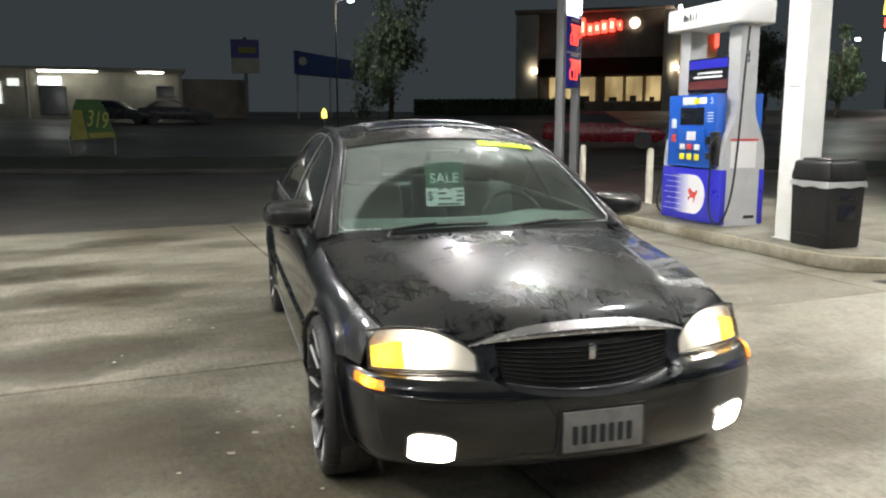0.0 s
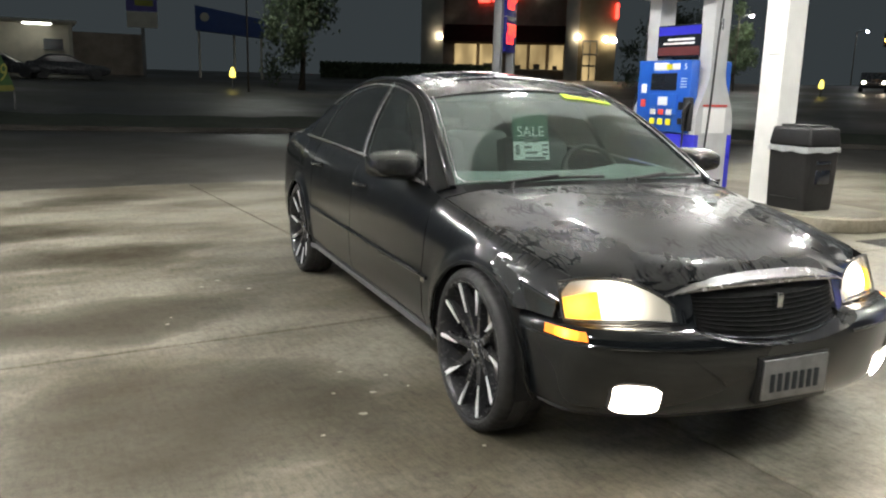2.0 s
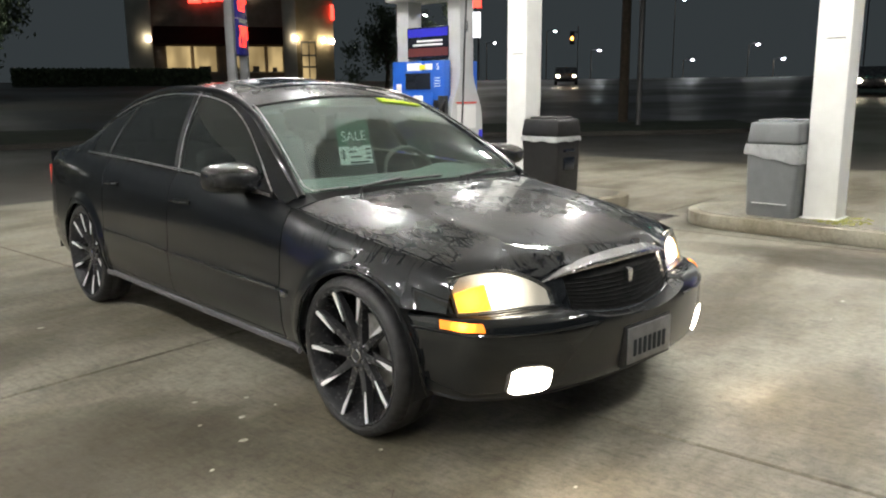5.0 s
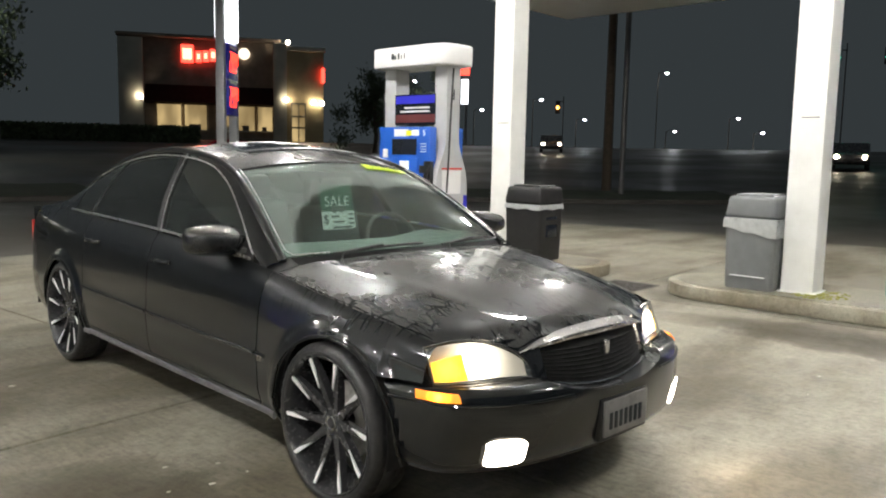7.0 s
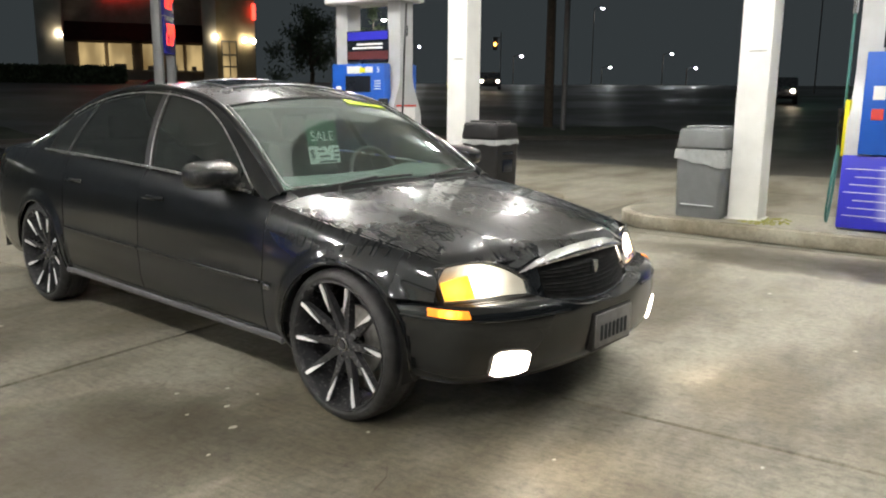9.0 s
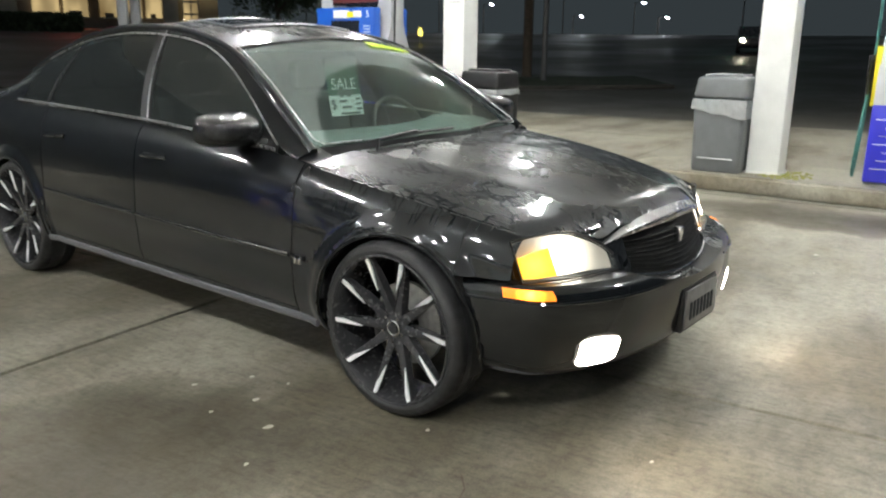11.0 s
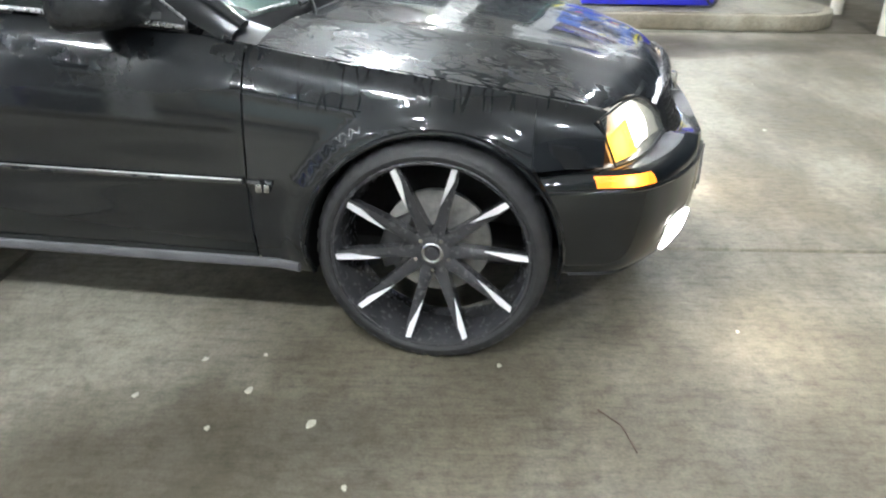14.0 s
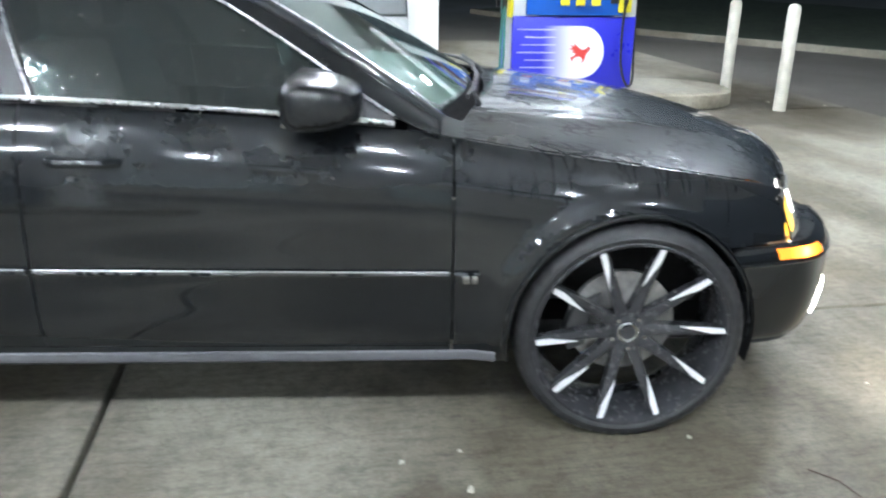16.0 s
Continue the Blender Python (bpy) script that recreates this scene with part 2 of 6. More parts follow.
def concrete_mat(name, base, stain, wet_rough=0.45, blotch=1.0, spills=()):
    """Damp concrete; spills are old oil patches (u, v, half width, half length, strength)."""
    m, nt, links, b = material(name)
    big = noise_node(nt, links, 0.55, 5, 0.6, (0.7, 1.6, 1))
    mid = noise_node(nt, links, 4.0, 9, 0.72)
    brushed = noise_node(nt, links, 14, 6, 0.7, (3.2, 0.55, 1))
    grit = noise_node(nt, links, 26, 6, 0.75)
    fine = noise_node(nt, links, 110, 4, 0.7)
    soft = nt.new("ShaderNodeMapRange")
    soft.interpolation_type = "SMOOTHSTEP"
    soft.inputs["From Min"].default_value, soft.inputs["From Max"].default_value = 0.36, 0.6
    links.new(big, soft.inputs["Value"])
    c = mix_colour(nt, links, soft.outputs["Result"], stain, tuple(v * 1.15 for v in base))
    c = mix_colour(nt, links, 0.85 * blotch, c, ramp(nt, links, mid, [(0.3, grey(0.5)), (0.5, grey(0.92)), (0.72, grey(1.15))]), "MULTIPLY")
    c = mix_colour(nt, links, 0.7 * blotch, c, ramp(nt, links, brushed, [(0.32, grey(0.6)), (0.5, grey(0.97)), (0.7, grey(1.15))]), "MULTIPLY")
    c = mix_colour(nt, links, 0.75 * blotch, c, ramp(nt, links, grit, [(0.32, grey(0.55)), (0.5, grey(0.95)), (0.7, grey(1.15))]), "MULTIPLY")
    c = mix_colour(nt, links, 0.8, c, ramp(nt, links, fine, [(0.3, grey(0.72)), (0.62, grey(1.08))]), "MULTIPLY")
    if spills:
        co, wob, add = nt.new("ShaderNodeTexCoord"), nt.new("ShaderNodeTexNoise"), nt.new("ShaderNodeVectorMath")
        wob.inputs["Scale"].default_value, wob.inputs["Detail"].default_value = 1.6, 8
        add.operation = "MULTIPLY_ADD"
        add.inputs[1].default_value = (0.9, 0.7, 0)
        links.new(co.outputs["Object"], wob.inputs["Vector"])
        links.new(wob.outputs["Color"], add.inputs[0])
        links.new(co.outputs["Object"], add.inputs[2])
        near = None
        for u, v, hu, hv in spills:
            mp, ln = nt.new("ShaderNodeMapping"), nt.new("ShaderNodeVectorMath")
            mp.inputs["Location"].default_value = (-(u + 0.45) / hu, -(v + 0.35) / hv, 0)
            mp.inputs["Scale"].default_value = (1 / hu, 1 / hv, 0)
            ln.operation = "LENGTH"
            links.new(add.outputs[0], mp.inputs["Vector"])
            links.new(mp.outputs["Vector"], ln.inputs[0])
            if near is None:
                near = ln.outputs["Value"]
            else:
                low = nt.new("ShaderNodeMath")
                low.operation = "MINIMUM"
                links.new(near, low.inputs[0])
                links.new(ln.outputs["Value"], low.inputs[1])
                near = low.outputs[0]
        c = mix_colour(nt, links, ramp(nt, links, near, [(0.2, grey(0.82)), (0.7, grey(0.6)), (0.95, grey(0.25)), (1.06, grey(0))]), c, (0.03, 0.023, 0.011))
    piece = nt.new("ShaderNodeObjectInfo")
    c = mix_colour(nt, links, 1.0, c, ramp(nt, links, piece.outputs["Random"], [(0.0, grey(0.88)), (1.0, grey(1.1))]), "MULTIPLY")
    links.new(c, b.inputs["Base Color"])
    b.inputs["Specular IOR Level"].default_value = 0.18
    damp = nt.new("ShaderNodeMapRange")
    damp.inputs["From Min"].default_value, damp.inputs["From Max"].default_value = 0.2, 0.8
    damp.inputs["To Min"].default_value, damp.inputs["To Max"].default_value = wet_rough - 0.1, wet_rough + 0.25
    links.new(mid, damp.inputs["Value"])
    links.new(damp.outputs["Result"], b.inputs["Roughness"])
    n = add_bump(nt, links, b, grit, 0.3, 0.006)
    add_bump(nt, links, b, brushed, 0.3, 0.005, n)
    return m


def asphalt_mat():
    m, nt, links, b = material("wet_asphalt")
    big = noise_node(nt, links, 0.12, 5, 0.6)
    fine = noise_node(nt, links, 55, 4, 0.75)
    c = ramp(nt, links, big, [(0.3, (0.045, 0.042, 0.036)), (0.7, (0.09, 0.083, 0.068))])
    c = mix_colour(nt, links, 0.8, c, ramp(nt, links, fine, [(0.3, grey(0.55)), (0.7, grey(1.3))]), "MULTIPLY")
    links.new(c, b.inputs["Base Color"])
    links.new(ramp(nt, links, big, [(0.4, grey(0.4)), (0.6, grey(0.7))]), b.inputs["Roughness"])
    add_bump(nt, links, b, fine, 0.4, 0.006)
    return m


M_CONC = concrete_mat("concrete_slab", (0.272, 0.256, 0.207), (0.14, 0.125, 0.09), 0.42, 1.0, ((-2.1, 0.62, 1.25, 0.5), (-1.75, 2.45, 1.0, 0.5), (-2.7, 3.6, 1.3, 0.55), (-1.3, 5.6, 0.8, 0.5), (-1.7, -0.95, 0.8, 0.75), (3.9, -3.0, 0.45, 2.3), (4.4, -5.3, 1.3, 1.0), (5.6, -5.6, 1.4, 1.1)))
M_KERB = concrete_mat("concrete_kerb", (0.32, 0.3, 0.24), (0.2, 0.175, 0.125), 0.6, 0.6)
# darker copy of the kerb concrete, its dimness at night put into the colour
M_DARKKERB = concrete_mat("dimmed_kerb", (0.065, 0.062, 0.054), (0.045, 0.042, 0.035), 0.6, 0.6)
M_ASPH = asphalt_mat()
M_PAINT = paint_black("wet_paint_with_runs", 0.1, 120, (((21, 6, 2), 0.07, 0.028), ((38, 10, 3), 0.05, 0.03)), 0.0, (0.03, 0.075), 1.9)
M_WING = paint_black("wet_wing_paint_with_runs", 0.16, 130, (((3, 24, 6), 0.05, 0.03),), 0.7, (0.06, 0.09), 1.65)
M_SIDE = paint_black("wet_paint_with_beads", 0.3, 130, (), 0.7, (0.07, 0.1), 1.58)
M_CHROME = plain("chrome", (0.72, 0.72, 0.74), 0.14, 1.0, 0.05, 14, 0.03)
M_WETCHROME = plain("rain_beaded_chrome", (0.52, 0.52, 0.53), 0.22, 0.9, 0.08, 12, 0.35)
M_TRIM = plain("satin_bright_trim", (0.55, 0.56, 0.58), 0.28, 0.95, 0.15, 30, 0.1)
M_BLACKPL = plain("black_plastic", (0.012, 0.012, 0.013), 0.42, 0, 0.25, 20, 0.1)
M_GREYSILL = plain("grey_rocker_plastic", (0.1, 0.1, 0.107), 0.4, 0, 0.2, 12, 0.05)
M_RUBBER = plain("tyre_rubber", (0.024, 0.024, 0.025), 0.45, 0, 0.4, 30, 0.3)
M_RIMBLK = plain("gloss_black_alloy", (0.05, 0.05, 0.053), 0.22, 0.3, 0.2, 20, 0.0)
M_RIMSIL = plain("machined_alloy", (0.9, 0.9, 0.92), 0.5, 0.35, 0.06, 20, 0.0)
M_STEEL = plain("brake_steel", (0.4, 0.39, 0.37), 0.5, 0.5, 0.3, 30, 0.1)
# near-black for hollows and underside, their shade put into the colour
M_DARK = plain("shade_black", (0.006, 0.006, 0.006), 0.8, 0, 0.2, 8, 0.0)
M_GLASS = pane("windscreen_glass", (0.66, 0.8, 0.75), 0.15, (((-0.07, 0.4, 0.915), 0.58), ((0.5, 0.46, 0.905), 0.6)), 0.012, 0.2, 120, 0.35)
M_TINT = pane("tinted_side_glass", (0.22, 0.29, 0.27), 0.03, (), 0.0, 0.12, 90, 0.4)
M_TINTR = pane("dark_rear_glass", (0.25, 0.29, 0.28), 0.02, (), 0.0, 0.12, 90, 0.25)
M_LENS = pane("lamp_lens", (0.92, 0.93, 0.92), 0.08)
M_DASH = plain("grey_dashboard", (0.1, 0.112, 0.104), 0.6, 0, 0.15, 18, 0.1)
M_SEAT = plain("dark_leather", (0.02, 0.02, 0.02), 0.5, 0, 0.3, 16, 0.15)
M_PAPER = plain("white_paper", (0.75, 0.77, 0.75), 0.7, 0, 0.04, 10, 0.02)
M_GREENPAPER = plain("green_printed_paper", (0.02, 0.09, 0.05), 0.6, 0, 0.5, 9, 0.0)
M_INK = plain("dark_ink", (0.02, 0.025, 0.03), 0.7, 0, 0.1, 10, 0.0)
M_LIME = plain("lime_sticker", (0.62, 0.85, 0.02), 0.5, 0, 0.06, 10, 0.0)
# the plate's shade is put into its colour; the plate itself is paler
M_PLATE = plain("embossed_plate", (0.2, 0.2, 0.2), 0.45, 0.2, 0.2, 20, 0.1)
M_BEAM = glow("headlamp_light", (1.0, 0.9, 0.74), 14)
# bulb light on the reflector, put in as emission that fades outwards
M_BOWL = hot_lamp("self_glowing_bowl", (1.0, 0.87, 0.68), (0.58, -0.53, 0.63), [(0.02, 7.0), (0.055, 2.2), (0.095, 0.45), (0.15, 0.12)], (0.5, 0.48, 0.44), ((0.725, 0.46, 0.585), (1.0, 0.34, 0.01)))
M_FOGL = glow("fog_lamp_light", (1.0, 0.86, 0.7), 12)
M_AMBER = hot_lamp("amber_lamp_light", (1.0, 0.24, 0.012), (0.772, -0.52, 0.532), [(0.0, 12.0), (0.022, 3.5), (0.055, 0.8)], (0.3, 0.07, 0.0))
M_CORNER = hot_lamp("amber_corner_light", (1.0, 0.5, 0.02), (0.69, -0.47, 0.605), [(0.0, 11.0), (0.025, 4.0), (0.06, 1.3)], (0.4, 0.16, 0.0))
M_WHITE = plain("white_painted_steel", (0.84, 0.85, 0.83), 0.4, 0, 0.07, 3, 0.06)
M_WHITEP = plain("white_plastic", (0.8, 0.8, 0.8), 0.35, 0, 0.04, 4, 0.02)
M_PUMPGREY = plain("silver_pump_cladding", (0.52, 0.53, 0.54), 0.38, 0.2, 0.08, 5, 0.03)
M_BLUE = plain("royal_blue_panel", (0.035, 0.036, 0.5), 0.32, 0, 0.03, 1.2, 0.0)
M_BLUE2 = plain("bright_blue_panel", (0.015, 0.1, 0.48), 0.35, 0, 0.04, 6, 0.0)
M_RED = plain("red_print", (0.62, 0.06, 0.05), 0.4, 0, 0.08, 8, 0.0)
M_YELLOW = plain("yellow_plastic", (0.8, 0.7, 0.02), 0.4, 0, 0.08, 8, 0.02)
M_SCREEN = plain("dark_screen", (0.015, 0.018, 0.025), 0.12, 0, 0.1, 8, 0.0)
M_BINGREY = plain("grey_bin_plastic", (0.17, 0.18, 0.185), 0.5, 0, 0.1, 6, 0.15)
M_BINBLK = plain("black_bin_plastic", (0.012, 0.012, 0.013), 0.45, 0, 0.2, 8, 0.2)
M_BAG = plain("white_bin_liner", (0.62, 0.64, 0.64), 0.3, 0, 0.12, 12, 0.4)
M_BOLLARD = plain("cream_bollard_paint", (0.6, 0.57, 0.48), 0.55, 0, 0.15, 7, 0.1)
M_DARKSTEEL = plain("dark_galvanised_steel", (0.12, 0.12, 0.12), 0.5, 0.5, 0.2, 8, 0.1)
M_GRATE = plain("cast_iron_grate", (0.05, 0.045, 0.04), 0.6, 0.4, 0.3, 20, 0.2)
M_CANOPY = plain("white_canopy_sheet", (0.75, 0.75, 0.74), 0.45, 0, 0.04, 2, 0.02)
M_HOSE = plain("teal_hose_rubber", (0.05, 0.17, 0.15), 0.4, 0, 0.2, 20, 0.1)
M_MOSS = plain("yellow_green_moss", (0.22, 0.22, 0.05), 0.9, 0, 0.5, 30, 0.6)
M_LED = glow("canopy_led", (1.0, 0.98, 0.92), 385)


# ---------------------------------------------------------------- mesh helpers
def mesh_of(name, bm, mat, smooth=True):
    me = bpy.data.meshes.new(name)
    bmesh.ops.recalc_face_normals(bm, faces=bm.faces)
    bm.to_mesh(me)
    bm.free()
    for p in me.polygons:
        p.use_smooth = smooth
    if smooth:
        me.set_sharp_from_angle(angle=radians(38))
    me.materials.append(mat)
    return me


def part(name, bm, mat, parent=None, label="", m=None, smooth=True):
    ob = new(name, mesh_of(name, bm, mat, smooth))
    if m is not None:
        ob.matrix_basis = m
    if parent:
        ob.parent = parent
    if label:
        tagged(ob, label)
    return ob


def thing(name, label, category, m=None, group=""):
    ob = new(name)
    if m is not None:
        ob.matrix_basis = m
    return tagged(ob, label, category, group)


def box(bm, x0, x1, y0, y1, z0, z1, bevel=0.0, seg=2):
    r = bmesh.ops.create_cube(bm, size=1)
    vs = r["verts"]
    for v in vs:
        v.co = Vector(((x0 + x1) / 2 + v.co.x * (x1 - x0), (y0 + y1) / 2 + v.co.y * (y1 - y0), (z0 + z1) / 2 + v.co.z * (z1 - z0)))
    if bevel:
        es = {e for v in vs for e in v.link_edges}
        bmesh.ops.bevel(bm, geom=list(es), offset=bevel, segments=seg, affect="EDGES", profile=0.5)
    return bm


def boxed(*a, **k):
    return box(bmesh.new(), *a, **k)


def lathe(bm, profile, seg=48, axis="x", m=None, closed=False):
    """Turns a profile of (along, radius) pairs about an axis."""
    rings = []
    for a, r in profile:
        ring = []
        for i in range(seg):
            t = 2 * math.pi * i / seg
            c, s = r * math.cos(t), r * math.sin(t)
            co = Vector((a, c, s)) if axis == "x" else Vector((c, a, s)) if axis == "y" else Vector((c, s, a))
            ring.append(bm.verts.new(m @ co if m is not None else co))
        rings.append(ring)
    n = len(rings)
    for k in range(n if closed else n - 1):
        a, b = rings[k], rings[(k + 1) % n]
        for i in range(seg):
            j = (i + 1) % seg
            bm.faces.new((a[i], a[j], b[j], b[i]))
    return bm


def cyl(bm, p0, p1, r0, r1=None, seg=16, cap=True):
    p0, p1 = Vector(p0), Vector(p1)
    r1 = r0 if r1 is None else r1
    d = (p1 - p0)
    q = d.to_track_quat("Z", "Y").to_matrix()
    rings = []
    for p, r in ((p0, r0), (p1, r1)):
        rings.append([bm.verts.new(p + q @ Vector((r * math.cos(2 * math.pi * i / seg), r * math.sin(2 * math.pi * i / seg), 0))) for i in range(seg)])
    for i in range(seg):
        j = (i + 1) % seg
        bm.faces.new((rings[0][i], rings[0][j], rings[1][j], rings[1][i]))
    if cap:
        bm.faces.new(rings[0][::-1])
        bm.faces.new(rings[1])
    return bm


def tube(bm, pts, r, seg=8, flat=1.0):
    """A bar of round section along points."""
    pts = [Vector(p) for p in pts]
    rings = []
    up = Vector((0, 0, 1))
    for i, p in enumerate(pts):
        d = (pts[min(i + 1, len(pts) - 1)] - pts[max(i - 1, 0)]).normalized()
        a = d.cross(up)
        if a.length < 1e-4:
            a = d.cross(Vector((0, 1, 0)))
        a.normalize()
        b = d.cross(a).normalized()
        rr = r(i / (len(pts) - 1)) if callable(r) else r
        rings.append([bm.verts.new(p + a * rr * math.cos(2 * math.pi * k / seg) + b * rr * flat * math.sin(2 * math.pi * k / seg)) for k in range(seg)])
    for a, b in zip(rings, rings[1:]):
        for k in range(seg):
            j = (k + 1) % seg
            bm.faces.new((a[k], a[j], b[j], b[k]))
    bm.faces.new(rings[0][::-1])
    bm.faces.new(rings[-1])
    return bm


def sheet(bm, f, us, vs, thick=0.0):
    """A surface f(u, v) over a grid, thickened."""
    grid = [[bm.verts.new(f(u, v)) for v in vs] for u in us]
    faces = []
    for a, b in zip(grid, grid[1:]):
        for i in range(len(vs) - 1):
            try:
                faces.append(bm.faces.new((a[i], b[i], b[i + 1], a[i + 1])))
            except ValueError:
                pass
    bmesh.ops.remove_doubles(bm, verts=bm.verts, dist=1e-5)
    if thick:
        bmesh.ops.recalc_face_normals(bm, faces=bm.faces)
        bmesh.ops.solidify(bm, geom=bm.faces[:], thickness=thick)
    return bm


def prism(bm, pts, h0, h1, axis="z", bevel=0.0):
    """A flat outline pushed from h0 to h1 along an axis."""
    def co(p, h):
        return Vector((p[0], p[1], h)) if axis == "z" else Vector((h, p[0], p[1])) if axis == "x" else Vector((p[0], h, p[1]))
    a = [bm.verts.new(co(p, h0)) for p in pts]
    b = [bm.verts.new(co(p, h1)) for p in pts]
    n = len(pts)
    bm.faces.new(a[::-1])
    bm.faces.new(b)
    for i in range(n):
        bm.faces.new((a[i], a[(i + 1) % n], b[(i + 1) % n], b[i]))
    bmesh.ops.recalc_face_normals(bm, faces=bm.faces)
    if bevel:
        bmesh.ops.bevel(bm, geom=bm.edges[:], offset=bevel, segments=2, affect="EDGES", profile=0.5)
    return bm


def smooth_curve(table):
    """A smooth line through (t, value) pairs; values may be tuples."""
    ts = [p[0] for p in table]
    vs = [np.atleast_1d(np.array(p[1:] if len(p) > 2 else p[1], float)) for p in table]
    n = len(ts)
    d = [(vs[min(i + 1, n - 1)] - vs[max(i - 1, 0)]) / (ts[min(i + 1, n - 1)] - ts[max(i - 1, 0)]) for i in range(n)]

    def f(t):
        t = min(max(t, ts[0]), ts[-1])
        i = max(0, min(n - 2, int(np.searchsorted(ts, t)) - 1))
        h = ts[i + 1] - ts[i]
        u = (t - ts[i]) / h
        r = (2 * u ** 3 - 3 * u * u + 1) * vs[i] + (u ** 3 - 2 * u * u + u) * h * d[i] + (3 * u * u - 2 * u ** 3) * vs[i + 1] + (u ** 3 - u * u) * h * d[i + 1]
        return float(r[0]) if len(r) == 1 else tuple(float(x) for x in r)
    return f


def steps(a, b, n):
    return [a + (b - a) * i / n for i in range(n + 1)]


def lettering(name, text, size, mat, parent, m, depth=0.0008, align="CENTER"):
    c = bpy.data.curves.new(name, "FONT")
    c.body, c.size, c.extrude, c.align_x, c.align_y = text, size, depth, align, "CENTER"
    tmp = bpy.data.objects.new(name, c)
    scene.collection.objects.link(tmp)
    bpy.context.view_layer.update()
    me = bpy.data.meshes.new_from_object(tmp.evaluated_get(bpy.context.evaluated_depsgraph_get()))
    bpy.data.objects.remove(tmp)
    me.materials.clear()
    me.materials.append(mat)
    ob = new(name, me)
    ob.parent = parent
    ob.matrix_basis = m
    return ob


# ---------------------------------------------------------------- ground
def rise(x, y):
    """The forecourt is level; the land beyond it climbs gently."""
    r = math.hypot(x - 1, y - 1)
    return 0.042 * max(0.0, min(r, 75) - 15) if r > 15 else 0.0


bm = bmesh.new()
ring_r = [0.0, 4, 8, 12, 15, 17, 20, 25, 30, 40, 50, 60, 75, 120, 250, 600, 1500]
rings = []
for r in ring_r:
    if r == 0:
        rings.append([bm.verts.new((1, 1, -0.03))] * 64)
        continue
    rings.append([bm.verts.new((1 + r * math.cos(2 * math.pi * i / 64), 1 + r * math.sin(2 * math.pi * i / 64), rise(1 + r, 1) - 0.03)) for i in range(64)])
for a, b in zip(rings, rings[1:]):
    for i in range(64):
        j = (i + 1) % 64
        if a[i] is a[j]:
            bm.faces.new((a[i], b[i], b[j]))
        else:
            bm.faces.new((a[i], b[i], b[j], a[j]))
tagged(part("ground", bm, M_ASPH), "dark wet asphalt reaching out to the road", "ground", kind="structure")

# concrete forecourt in big slabs with open joints
SLAB = pose(-0.31, 1.6, 0, 0, 0, 7)
fore = tagged(thing("pavement", "stained pale concrete forecourt slabs with open joints", "pavement", SLAB), kind="structure")
us, vs = [-9.0, -4.5, 0.0, 4.5, 9.0, 12.0], [-17.5, -12.0, -6.0, 0.0, 6.8]
for i in range(len(us) - 1):
    for j in range(len(vs) - 1):
        if vs[j] < -6.5 and us[i] >= 0:
            continue
        part("slab", boxed(us[i] + 0.006, us[i + 1] - 0.006, vs[j] + 0.007, vs[j + 1] - 0.007, -0.2, 0.0, bevel=0.008, seg=1), M_CONC, fore)

# ---------------------------------------------------------------- pump islands
ISL = pose(4.93, 0.34, 0, 0, 0, 3.3)


def island(v0, v1, label, base=ISL):
    """A raised kerb island with round ends, in the islands' own axes (u across, v along)."""
    r, uc = 0.62, 0.25
    pts = []
    for k in range(17):
        t = math.pi * k / 16
        pts.append((uc + r * math.cos(t), v1 - 0.55 + 0.55 * math.sin(t)))
    for k in range(17):
        t = math.pi + math.pi * k / 16
        pts.append((uc + r * math.cos(t), v0 + 0.55 + 0.55 * math.sin(t)))
    ob = thing("kerb_island", label, "kerb", base)
    tagged(ob, kind="structure")
    part("kerb", prism(bmesh.new(), pts, 0.002, 0.14, bevel=0.018), M_KERB, ob)
    inner = [((p[0] - uc) * 0.86 + uc, (p[1] - (v0 + v1) / 2) * 0.965 + (v0 + v1) / 2) for p in pts]
    part("infill", prism(bmesh.new(), inner, 0.1, 0.146), M_CONC, ob)
    return ob


island(2.42, 8.6, "raised concrete pump island with rounded kerb ends")
island(-3.05, 1.5, "raised concrete pump island with rounded kerb ends")


def pillar(u, v, z1, label, base=ISL):
    ob = thing("canopy_pillar", label, "pillar", base @ pose(u, v, 0), "canopy pillars")
    part("shaft", boxed(-0.15, 0.15, -0.15, 0.15, 0.146, z1, bevel=0.012), M_WHITE, ob)
    part("seam_strip", boxed(-0.153, -0.148, -0.1, 0.06, 1.795, 1.802), M_DARKSTEEL, ob, "thin dark seam")
    part("base_plate", boxed(-0.17, 0.17, -0.17, 0.17, 0.146, 0.158, bevel=0.003), M_WHITE, ob)
    return ob


for v, s in ((3.77, ""), (0.15, "")):
    pillar(0.15, v, 4.62, "square white painted steel canopy pillar with scuffs")


